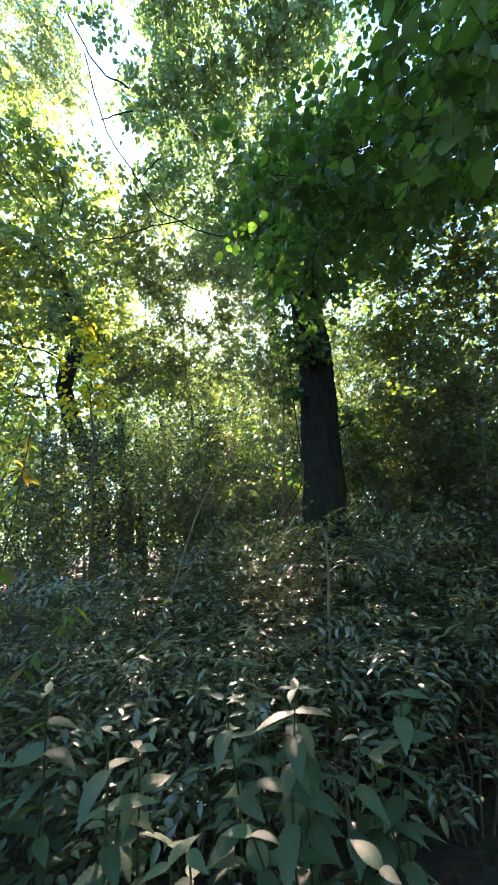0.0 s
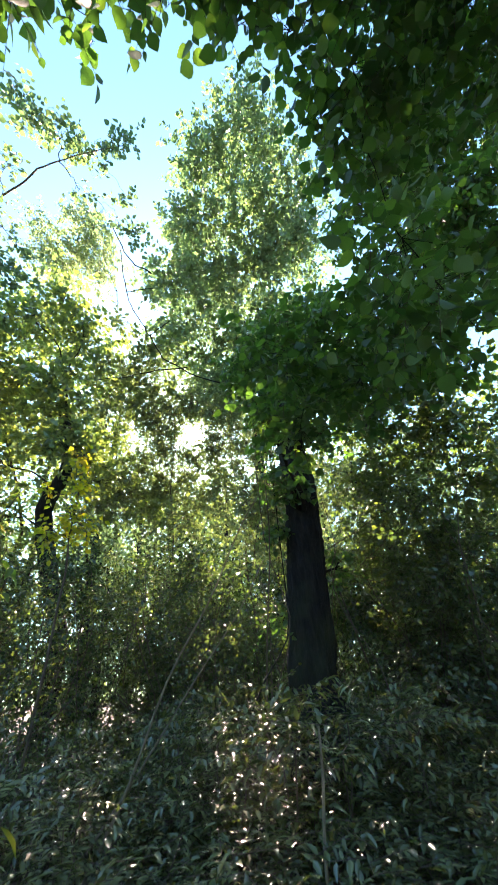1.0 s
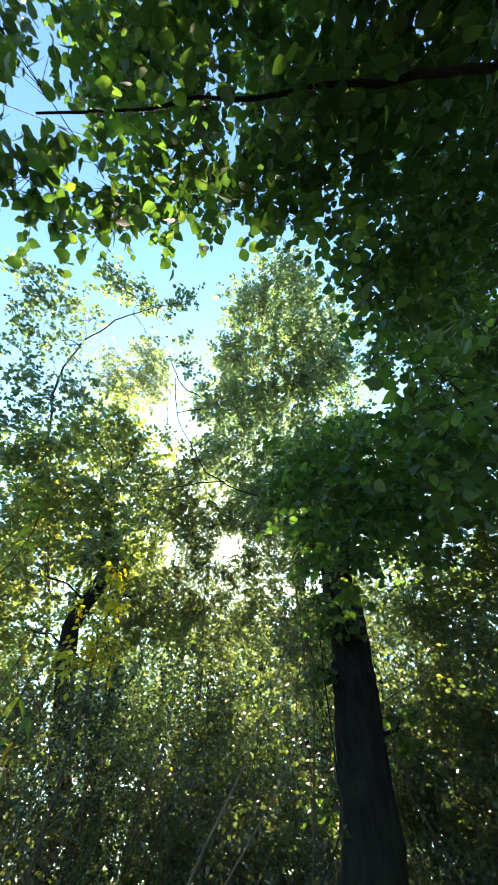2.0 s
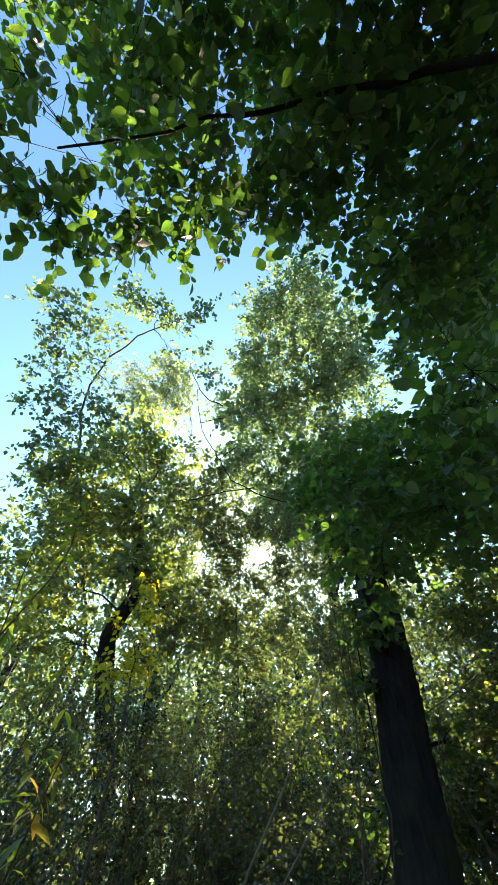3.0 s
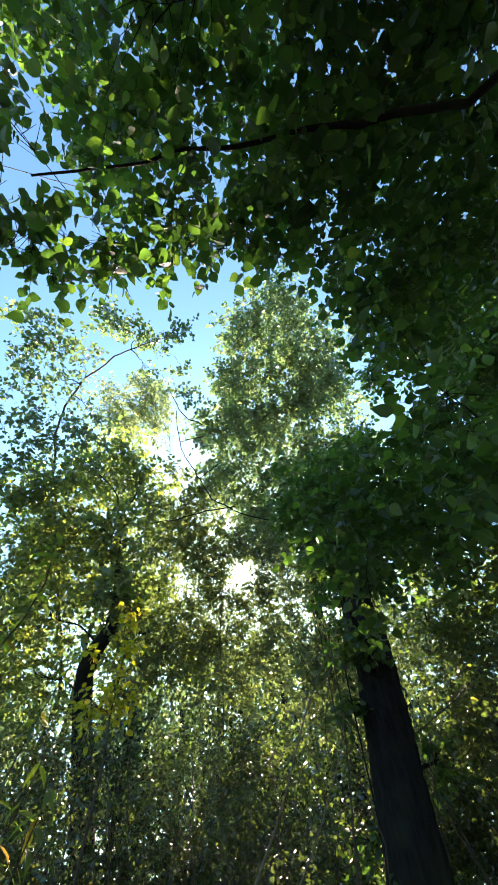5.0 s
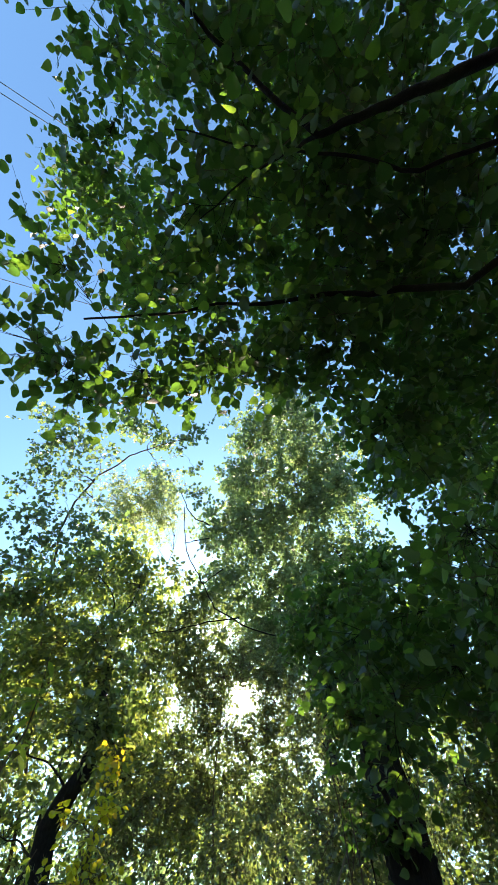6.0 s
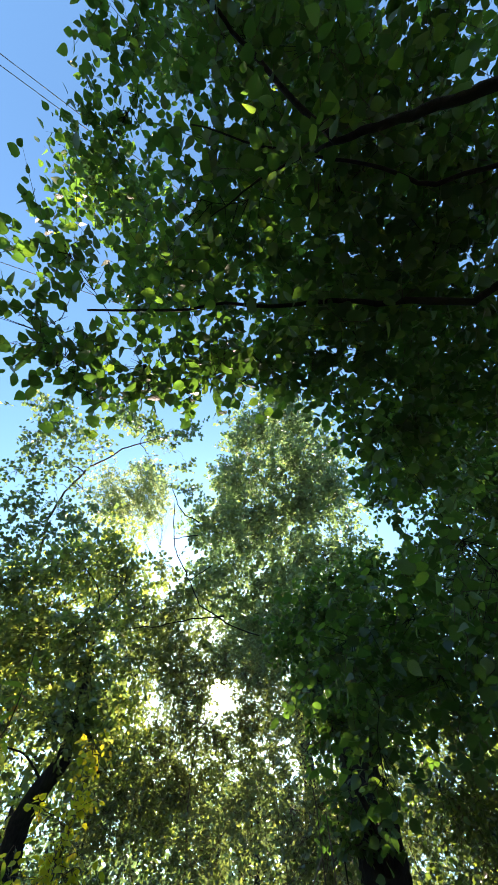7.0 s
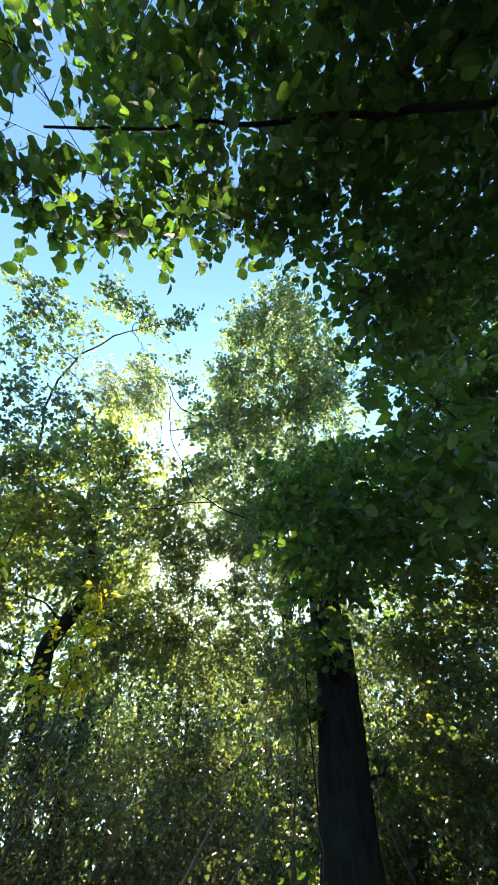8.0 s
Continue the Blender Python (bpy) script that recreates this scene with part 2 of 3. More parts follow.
ROUND_LEAF = smooth_leaf(0.41, 0.16)
MID_FACES = np.array([(0, 2, 1), (0, 3, 2), (0, 5, 4), (0, 4, 3)])[:, ::-1]
MID_LEAF = (np.array([(0, 0, 0), (0.28, 0.34, 0.07), (0.66, 0.28, 0.03), (1, 0, -0.1), (0.66, -0.28, 0.03), (0.28, -0.34, 0.07)]), MID_FACES)
MID_SHRUB = (np.array([(0, 0, 0), (0.28, 0.2, 0.05), (0.64, 0.16, 0.02), (1, 0, -0.13), (0.64, -0.16, 0.02), (0.28, -0.2, 0.05)]), MID_FACES)
SHRUB_SHAPE = (
    np.array([(0, 0, 0), (0.28, 0.19, 0.04), (0.3, 0, 0), (0.28, -0.19, 0.04), (0.62, 0.17, 0.02), (0.64, 0, -0.03), (0.62, -0.17, 0.02), (1, 0, -0.14)]),
    OVATE_LEAF[1],
)
LANCE_LEAF = (
    np.array([(0, 0, 0), (0.25, 0.13, 0.03), (0.25, 0, 0), (0.25, -0.13, 0.03), (0.6, 0.13, 0.0), (0.62, 0, -0.04), (0.6, -0.13, 0.0), (1, 0, -0.2)]),
    OVATE_LEAF[1],
)


def leaves_mesh(name, places, ways, normals, lengths, shape, material):
    """One mesh with a leaf at each place, along its way, facing its normal."""
    x = unit(ways)
    y = unit(np.cross(normals, x))
    z = np.cross(x, y)
    v, f = shape
    verts = places[:, None] + lengths[:, None, None] * (v[:, 0, None] * x[:, None] + v[:, 1, None] * y[:, None] + v[:, 2, None] * z[:, None])
    faces = f[None] + (np.arange(len(places)) * len(v))[:, None, None]
    return raw_mesh(name, verts.reshape(-1, 3), faces.reshape(-1, 3), material, len(v) > 4)


def sprays(rng, clumps, count, twig, each, leaf, droop=0.3, fill=2.2, flat=0.8, face=0.7, rise=0.6, vary=(0.6, 1.15)):
    """Twigs with leaves, spread through round clumps: leaf places, ways, normals, lengths; twig starts and ends."""
    c = np.asarray(clumps, float)
    share = c[:, 3] ** 1.8
    k = rng.choice(len(c), count, p=share / share.sum())
    out = unit(rng.normal(size=(count, 3)))
    start = c[k, :3] + out * (c[k, 3] * rng.random(count) ** (1 / fill))[:, None] * (1, 1, flat)
    way = unit(0.6 * out * (1, 1, rise / 0.6) + 0.75 * rng.normal(size=(count, 3)) * (1, 1, rise) + (0, 0, -droop * 0.6))
    far = twig * rng.uniform(0.5, 1.3, count)
    end = start + way * far[:, None]
    s = np.linspace(0.1, 1.0, each)[None] * np.ones((count, 1)) + rng.uniform(-0.05, 0.05, (count, each))
    across = unit(np.cross(way, (0, 0, 1.0) + 0.4 * rng.normal(size=(count, 3))))
    sign = np.where(np.arange(each) % 2, 1, -1)[None, :, None]
    place = start[:, None] + way[:, None] * (far[:, None] * s)[..., None] - np.array([0, 0, droop]) * (far[:, None] * s**2)[..., None] * 0.5
    lw = unit(0.55 * way[:, None] + sign * across[:, None] + 0.35 * rng.normal(size=(count, each, 3)) * (1, 1, rise / 0.6) + (0, 0, -droop))
    ln = np.array([0, 0, 1.0]) + face * rng.normal(size=(count, each, 3))
    ll = leaf * rng.uniform(*vary, (count, each))
    return place.reshape(-1, 3), lw.reshape(-1, 3), ln.reshape(-1, 3), ll.reshape(-1), start, end


def twig_mesh(name, starts, ends, radius, material):
    """Thin three-sided twigs."""
    way = unit(ends - starts)
    a = unit(np.cross(way, (0.3, 0.2, 1.0)))
    b = np.cross(way, a)
    ring = [a, -0.5 * a + 0.87 * b, -0.5 * a - 0.87 * b]
    v = np.stack([starts + radius * q for q in ring] + [ends + 0.35 * radius * q for q in ring], 1)
    f = np.array([(0, 1, 4, 3), (1, 2, 5, 4), (2, 0, 3, 5)])[None] + (np.arange(len(starts)) * 6)[:, None, None]
    return raw_mesh(name, v.reshape(-1, 3), f.reshape(-1, 4), material)


def single_leaves(parent, pick, p, w, n, ll, shape, material):
    """The picked leaves as parts of their own on one mesh."""
    one = raw_mesh("leaf", shape[0], shape[1], material, True)
    x = unit(w[pick])
    y = unit(np.cross(n[pick], x))
    z = np.cross(x, y)
    for k, q in enumerate(pick):
        ob = part("leaf", one, parent)
        ob.matrix_basis = Matrix.Translation(p[q]) @ Matrix(np.stack([x[k], y[k], z[k]], 1)).to_4x4() @ Matrix.Scale(ll[q], 4)


def tree(name, label, base, spine, radii, clumps, count, twig, each, leaf, leaf_mat, shape=FINE_LEAF, seed=1, droop=0.3, limb_rise=0.5,
         limb_r=0.05, fill=2.2, group="", singles=0, single_mat=None, bark=BARK, face=0.7, twig_r=0.004, limb_sag=0.08, sides=16, tufted=18, spread=1.1, furrow=0.03, steps=9, tuft=(0.15, 0.35), limb_wild=0.13, vary=(0.6, 1.15), sun_gap=0.0):
    """A tree: trunk along spine, a limb to each clump of its crown, twigs and leaves. Places are given in the world."""
    rng = np.random.default_rng(seed)
    base = np.asarray(base, float)
    root = thing(name, base, label, "tree", group)
    spine, clumps = np.asarray(spine, float), np.asarray(clumps, float).copy()
    line = np.concatenate([bend(a, b, rng, steps, 0, 0.02)[(k > 0):] for k, (a, b) in enumerate(zip(spine[:-1], spine[1:]))])
    thick = np.interp(np.linspace(0, 1, len(line)), np.linspace(0, 1, len(radii)), radii)
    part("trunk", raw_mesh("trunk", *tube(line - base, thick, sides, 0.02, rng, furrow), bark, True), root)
    local = clumps.copy()
    local[:, :3] -= base
    ends, grown = [None] * len(local), np.zeros((0, 4))
    for q in np.argsort(np.linalg.norm(local[:, None, :3] + base - line[None, ::3], axis=2).min(1)):
        c = local[q]
        lean = np.linalg.norm(line[:, :2] - base[:2] - c[:2], axis=1)
        k = np.argmin(np.abs(line[:, 2] - base[2] - c[2] + limb_rise * lean))
        k = int(np.clip(k, 0.15 * len(line), len(line) - 2))
        a = line[k] - base
        r = min(limb_r, thick[k] * 0.8)
        if len(grown):
            gap = np.linalg.norm(grown[:, :3] - c[:3], axis=1)
            b = int(np.argmin(gap))
            if gap[b] < 0.75 * np.linalg.norm(a - c[:3]):
                a, r = grown[b, :3], grown[b, 3] * 0.85
        limb = bend(a, c[:3], rng, 14, limb_sag, limb_wild)
        ends[q] = limb[3:]
        width = np.linspace(r, max(r * 0.25, 0.0025), 14)
        grown = np.concatenate([grown, np.column_stack([limb, width])[4:11]])
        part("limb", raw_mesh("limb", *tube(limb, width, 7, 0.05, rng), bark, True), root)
    tufts = np.repeat(local, tufted, axis=0)
    tufts[:, :3] += unit(rng.normal(size=(len(tufts), 3))) * (tufts[:, 3] * spread * rng.random(len(tufts)) ** 0.5)[:, None]
    near = [ends[k // tufted] for k in range(len(tufts))]
    hub = np.stack([q[max(0, np.argmin(np.linalg.norm(q - t[:3], axis=1)) - int(rng.integers(0, 3)))] for q, t in zip(near, tufts)])
    tufts[:, 3] *= rng.uniform(*tuft, len(tufts))
    p, w, n, ll, s0, s1 = sprays(rng, tufts, count, twig, each, leaf, droop, fill, face=face, vary=vary)
    if sun_gap:
        # the small opening through which the sun shines
        off = p + base - (0.03, 0.05, 1.6)
        way = np.array(SUN_WAY)
        wide = np.linalg.norm(off - (off @ way)[:, None] * way, axis=1)
        p, w, n, ll = (q[wide > sun_gap] for q in (p, w, n, ll))
    clear = np.linalg.norm(p + base - (0, 0.05, 1.6), axis=1) > 1.2
    p, w, n, ll = (q[clear] for q in (p, w, n, ll))
    part("branchwork", twig_mesh("branchwork", hub, tufts[:, :3], twig_r * 1.2, bark), root)["kind"] = "stuff"
    part("twigwork", twig_mesh("twigwork", s0, s1, twig_r, TWIG), root)["kind"] = "stuff"
    if singles:
        near = np.argsort(np.linalg.norm(p + base - (0, 0.4, 1.6), axis=1))[:singles]
        all_leaves = p, w, n, ll
        p, w, n, ll = (np.delete(q, near, 0) for q in all_leaves)
    crown = part("crown", leaves_mesh("crown", p, w, n, ll, shape, leaf_mat), root)
    if singles:
        single_leaves(crown, near, *all_leaves, shape, single_mat)
    return root


# the ground, out to the horizon
def ground_sheet():
    rng = np.random.default_rng(3)
    radius = np.concatenate([[0.0], np.geomspace(0.4, 2500, 60)])
    a = np.linspace(0, 2 * math.pi, 72, endpoint=False)
    r, t = np.meshgrid(radius, a, indexing="ij")
    x, y = r * np.cos(t), r * np.sin(t)
    z = 0.05 * np.sin(x * 1.3 + 1) * np.cos(y * 1.1) + 0.025 * rng.normal(size=x.shape)
    z = np.where(r > 60, 0, z)
    v = np.stack([x, y, z], -1).reshape(-1, 3)
    i, j = np.meshgrid(np.arange(len(radius) - 1), np.arange(72), indexing="ij")
    k = (j + 1) % 72
    f = np.stack([i * 72 + j, (i + 1) * 72 + j, (i + 1) * 72 + k, i * 72 + k], -1).reshape(-1, 4)
    ob = new("ground", raw_mesh("ground", v, f, SOIL, True))
    return tagged(ob, "dark brown woodland soil under litter and shrubs", "ground", "", "structure")


ground_sheet()


# the sun itself, far off
def sun_disc():
    m = bpy.data.materials.new("sun_glow")
    m.use_nodes = True
    n, l = m.node_tree.nodes, m.node_tree.links
    e = n.new("ShaderNodeEmission")
    e.inputs[0].default_value, e.inputs[1].default_value = (1, 0.95, 0.85, 1), 60
    l.new(e.outputs[0], n["Material Output"].inputs[0])
    bm = bmesh.new()
    bmesh.ops.create_uvsphere(bm, u_segments=32, v_segments=16, radius=48)
    me = bpy.data.meshes.new("sun")
    bm.to_mesh(me)
    bm.free()
    me.materials.append(m)
    ob = new("sun", me)
    ob.location = SUN_WAY * 2400
    ob.visible_shadow = False
    tagged(ob, "bright white sun low behind the trees", "sun", "", "structure")


sun_disc()

# the old dark tree
OLD_CROWN = [(1.50, 2.43, 6.10, 0.15), (1.60, 2.12, 6.10, 0.18), (1.24, 3.21, 5.56, 0.21), (1.63, 1.50, 6.33, 0.18), (1.86, 1.37, 6.28, 0.31), (2.42, 1.41, 6.53, 0.43), (3.08, 1.56, 6.66, 0.44), (1.92, 1.90, 6.34, 0.30), (2.52, 2.05, 6.52, 0.47), (2.64, 1.83, 5.73, 0.46), (2.11, 2.36, 6.31, 0.24), (2.75, 2.66, 6.40, 0.41), (2.84, 2.47, 5.56, 0.49), (2.13, 2.92, 5.63, 0.37), (2.23, 2.70, 4.80, 0.37), (1.63, 3.11, 5.43, 0.29), (1.20, 3.60, 5.77, 0.35), (0.59, 3.38, 5.20, 0.37), (0.18, 3.95, 5.31, 0.33), (1.08, 3.38, 4.76, 0.41), (1.72, 3.52, 5.01, 0.44), (2.39, 3.64, 5.19, 0.38), (0.62, 3.78, 4.77, 0.37), (1.34, 4.14, 4.84, 0.38), (1.71, 3.45, 4.39, 0.23), (0.90, 4.22, 4.51, 0.30), (0.36, 4.46, 5.04, 0.25), (1.15, 4.07, 4.23, 0.21), (0.55, 4.52, 4.55, 0.19)]
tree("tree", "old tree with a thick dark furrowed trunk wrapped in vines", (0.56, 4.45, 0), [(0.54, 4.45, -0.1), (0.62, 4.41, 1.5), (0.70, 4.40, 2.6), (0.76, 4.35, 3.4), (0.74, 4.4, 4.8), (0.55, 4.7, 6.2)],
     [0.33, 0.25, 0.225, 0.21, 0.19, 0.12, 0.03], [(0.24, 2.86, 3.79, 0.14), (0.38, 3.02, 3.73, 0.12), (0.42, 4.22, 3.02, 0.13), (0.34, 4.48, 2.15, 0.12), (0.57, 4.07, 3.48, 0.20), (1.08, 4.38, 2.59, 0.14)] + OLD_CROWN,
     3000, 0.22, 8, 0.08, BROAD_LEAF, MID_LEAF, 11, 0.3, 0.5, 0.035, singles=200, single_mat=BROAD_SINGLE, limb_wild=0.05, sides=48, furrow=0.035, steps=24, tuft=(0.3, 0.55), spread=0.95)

# the near tree whose boughs hang over the path: leaf masses of its hanging edge, its inner boughs, its east and low boughs
HANGING = [(-1.08, 0.33, 3.82, 0.06), (-1.08, 0.18, 3.72, 0.07), (-0.70, 0.30, 3.76, 0.06), (-0.54, 0.46, 4.10, 0.05), (-0.17, 0.35, 4.07, 0.06), (0.16, 0.42, 4.06, 0.05), (0.41, 0.48, 4.13, 0.07), (0.59, 0.39, 4.10, 0.09), (-0.65, 0.28, 3.99, 0.08), (-0.41, 0.31, 4.14, 0.08), (0.01, 0.32, 4.18, 0.07), (-1.15, 0.12, 3.68, 0.06), (-1.16, -0.08, 3.59, 0.20), (-1.02, 0.08, 3.66, 0.18), (-0.72, 0.17, 3.78, 0.18), (-0.28, 0.13, 3.78, 0.20), (-0.05, 0.22, 3.98, 0.18), (0.27, 0.19, 3.96, 0.20), (0.49, 0.15, 3.72, 0.26)]
INNER = [(-1.14, -0.49, 4.09, 0.24), (-1.37, -1.16, 5.35, 0.31), (-0.96, -1.39, 5.01, 0.21), (-0.74, -1.67, 4.62, 0.18), (-1.08, -0.90, 5.59, 0.50), (-0.98, -0.30, 5.03, 0.37), (-0.36, -0.27, 4.55, 0.42), (-0.33, -0.66, 4.05, 0.38), (-0.59, -1.93, 5.43, 0.34), (-0.01, -1.16, 4.59, 0.55), (-0.03, -1.42, 4.27, 0.47), (0.21, -0.69, 5.21, 0.58), (0.17, -0.08, 5.00, 0.44), (0.38, -0.74, 4.04, 0.45)]
EAST_BOUGHS = [(0.51, -0.19, 4.02, 0.42), (0.61, -1.61, 4.95, 0.65), (0.90, -0.92, 4.35, 0.58), (0.89, -0.35, 3.93, 0.51), (1.03, 0.14, 4.79, 0.60), (1.15, 0.55, 4.27, 0.54), (1.03, -1.45, 4.53, 0.54), (0.72, 0.69, 3.94, 0.31), (1.26, 1.23, 4.32, 0.49), (1.25, 0.01, 4.21, 0.36), (1.05, -0.55, 3.89, 0.32), (1.46, 0.44, 4.63, 0.43)]
LOW_BOUGHS = [(0.35, 1.89, 3.39, 0.31), (0.86, 2.00, 3.67, 0.46), (1.00, 1.43, 3.25, 0.41), (0.97, 1.08, 2.97, 0.34), (0.77, 2.91, 3.75, 0.40), (0.96, 2.11, 3.31, 0.34), (0.46, 2.53, 3.28, 0.24), (0.47, 2.32, 2.88, 0.17), (1.20, 1.71, 3.14, 0.29)]
overhanging = tree("tree", "broad-leaved tree with dark boughs hanging low over the path", (2.3, -1.1, 0), [(2.3, -1.1, -0.1), (2.2, -1.05, 1.5), (1.9, -0.9, 3.4), (1.6, -0.5, 5.2), (1.3, 0.0, 7.0)],
     [0.2, 0.16, 0.14, 0.11, 0.07], HANGING + INNER + EAST_BOUGHS + LOW_BOUGHS, 3500, 0.26, 7, 0.068, BROAD_LEAF, ROUND_LEAF, 12, 0.3, 0.5, 0.02, singles=300, single_mat=BROAD_SINGLE, twig_r=0.0022, limb_sag=0.06, limb_wild=0.07, vary=(0.45, 1.25), tuft=(0.2, 0.42))

BOUGHS = [(0.020, [(1.90, -0.90, 3.40), (0.82, -0.07, 3.34), (0.41, -0.10, 3.70), (-0.24, -0.13, 3.94), (-1.04, -0.14, 3.97)]),
    (0.024, [(1.90, -0.90, 3.40), (0.73, -0.75, 3.32), (0.48, -0.74, 3.50), (0.30, -0.73, 3.61), (-0.01, -1.12, 3.82), (-0.22, -1.37, 3.88)]),
    (0.012, [(1.40, -0.67, 3.44), (0.66, -0.51, 3.43), (0.24, -0.73, 3.76), (-0.34, -0.97, 4.00)]),
    (0.010, [(0.30, -0.73, 3.61), (0.23, -0.73, 3.73), (0.01, -0.71, 3.91), (-0.34, -0.56, 4.12)])]
bough_rng = np.random.default_rng(27)
for thick, knots in BOUGHS:
    foot = np.array([2.3, -1.1, 0])
    line = np.concatenate([bend(a, b, bough_rng, 8, 0, 0.03)[(k > 0):] for k, (a, b) in enumerate(zip(knots[:-1], knots[1:]))]) - foot
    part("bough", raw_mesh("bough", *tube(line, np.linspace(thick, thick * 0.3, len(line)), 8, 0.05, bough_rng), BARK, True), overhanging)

# the tall poplar in the middle
tree("tree", "tall poplar with fine grey-green leaves", (1.2, 12.4, 0), [(1.2, 12.4, -0.1), (1.0, 12.2, 5), (0.7, 12.0, 10), (0.6, 11.6, 14), (0.6, 11.4, 17.5)],
     [0.28, 0.24, 0.18, 0.1, 0.03], [(-0.81, 8.53, 9.27, 0.60), (-1.95, 7.65, 10.61, 0.55), (-1.75, 6.87, 11.86, 0.60), (0.81, 3.86, 15.51, 1.00), (-0.34, 4.79, 14.71, 1.10), (1.62, 5.04, 14.53, 1.20), (-1.13, 5.89, 13.66, 1.10), (0.63, 5.91, 13.13, 1.40), (2.18, 6.26, 13.34, 1.20), (-1.30, 6.99, 12.45, 1.20), (0.43, 7.38, 12.27, 1.50), (1.80, 7.64, 11.32, 1.30), (-1.28, 8.11, 11.01, 1.20), (0.20, 8.10, 10.44, 1.40), (1.54, 8.54, 9.89, 1.30), (-0.31, 8.95, 9.58, 1.20)], 4100, 0.42, 8, 0.16, POPLAR_LEAF, FINE_LEAF, 13, 0.25, 0.5, 0.035, tufted=44, spread=1.15, face=0.9, tuft=(0.2, 0.5))

# the trees to the west of the clearing
tree("tree", "leaning lime tree with a crooked trunk and sunlit yellow-green leaves", (-3.63, 7.79, 0), [(-3.63, 7.79, -0.1), (-3.63, 7.79, 2.59), (-3.84, 7.37, 3.61), (-3.90, 7.02, 4.20), (-3.87, 6.72, 4.67), (-3.67, 6.54, 5.00), (-3.49, 6.49, 5.29), (-3.41, 6.29, 5.68), (-3.40, 5.84, 6.30), (-3.37, 5.30, 7.06)],
     [0.2, 0.17, 0.165, 0.16, 0.15, 0.14, 0.12, 0.08, 0.04, 0.02], [(-4.52, 5.57, 6.98, 0.70), (-3.27, 4.50, 8.18, 0.37), (-3.86, 4.51, 7.84, 0.41), (-4.34, 4.38, 7.61, 0.35), (-3.06, 5.11, 7.83, 0.33), (-4.79, 4.51, 7.16, 0.39), (-5.11, 4.35, 7.00, 0.33), (-3.08, 5.54, 5.30, 0.28), (-3.04, 5.29, 5.85, 0.33), (-3.00, 4.97, 6.40, 0.34), (-2.80, 6.03, 5.37, 0.32), (-3.33, 5.48, 5.16, 0.22), (-3.36, 4.91, 6.37, 0.32), (-3.79, 6.77, 6.70, 0.60), (-4.79, 6.19, 5.59, 0.60), (-3.35, 7.82, 5.83, 0.60), (-4.48, 5.97, 9.63, 0.80), (-4.66, 5.97, 8.09, 1.00), (-3.88, 6.94, 9.16, 0.70), (-3.68, 8.51, 9.19, 0.70), (-5.92, 5.67, 7.26, 1.00), (-5.68, 7.41, 7.37, 1.00), (-4.62, 8.19, 8.19, 0.90), (-6.22, 6.98, 6.33, 1.00), (-3.75, 8.91, 7.81, 0.80), (-5.12, 9.42, 6.97, 0.80), (-3.32, 9.77, 6.67, 0.90), (-5.99, 8.41, 5.36, 1.00), (-2.41, 10.15, 6.46, 0.80)], 3100, 0.45, 8, 0.135, LIME_LEAF, FINE_LEAF, 14, 0.3, 0.5, 0.022, tufted=40, spread=1.45, face=0.9, tuft=(0.16, 0.38), limb_wild=0.06)
tree("tree", "slender tree with a long curved branch of round leaves", (-5.65, 9.02, 0), [(-5.65, 9.02, -0.1), (-5.65, 9.02, 5.21), (-5.67, 7.71, 6.66), (-5.10, 4.88, 8.12), (-4.49, 3.75, 8.05), (-3.94, 3.10, 7.97), (-3.31, 2.58, 7.94), (-2.69, 2.31, 8.10), (-2.17, 2.22, 8.21), (-1.40, 2.15, 8.33)],
     [0.04, 0.036, 0.032, 0.026, 0.022, 0.019, 0.016, 0.013, 0.009, 0.005], [(-2.61, 1.44, 8.26, 0.13), (-2.61, 1.75, 8.41, 0.20), (-2.52, 1.96, 8.61, 0.15), (-2.22, 1.98, 8.27, 0.20), (-2.13, 2.27, 8.43, 0.15), (-1.91, 2.20, 8.73, 0.19), (-1.57, 2.22, 8.38, 0.15), (-1.40, 2.19, 8.64, 0.15), (-1.85, 2.50, 8.65, 0.11), (-2.99, 2.19, 7.89, 0.16), (-3.33, 2.01, 8.01, 0.26), (-3.60, 1.93, 8.12, 0.22), (-3.52, 1.35, 7.84, 0.15), (-3.79, 1.23, 7.94, 0.13), (-4.10, 1.34, 7.97, 0.17), (-3.72, 1.68, 7.65, 0.20), (-4.10, 1.82, 7.61, 0.20), (-3.78, 2.38, 7.87, 0.22), (-3.91, 2.17, 7.37, 0.23), (-4.28, 2.31, 7.31, 0.24), (-3.54, 2.64, 7.92, 0.23), (-3.86, 2.69, 7.18, 0.27), (-4.31, 2.81, 7.06, 0.27), (-3.43, 3.09, 7.77, 0.23), (-3.62, 3.12, 7.13, 0.25), (-4.11, 3.23, 6.99, 0.28), (-3.40, 3.52, 7.56, 0.24), (-4.30, 3.26, 6.53, 0.24), (-2.11, 2.77, 8.25, 0.09), (-2.03, 3.05, 8.39, 0.11), (-1.70, 3.14, 7.98, 0.13), (-1.49, 3.38, 8.15, 0.16), (-1.63, 2.93, 8.54, 0.09), (-2.18, 2.59, 8.08, 0.08)], 520, 0.28, 6, 0.08, POPLAR_LEAF, ROUND_LEAF, 15, 0.2, 0.5, 0.012, bark=TWIG, tufted=9, spread=1.3, tuft=(0.3, 0.6), steps=6, twig_r=0.003)
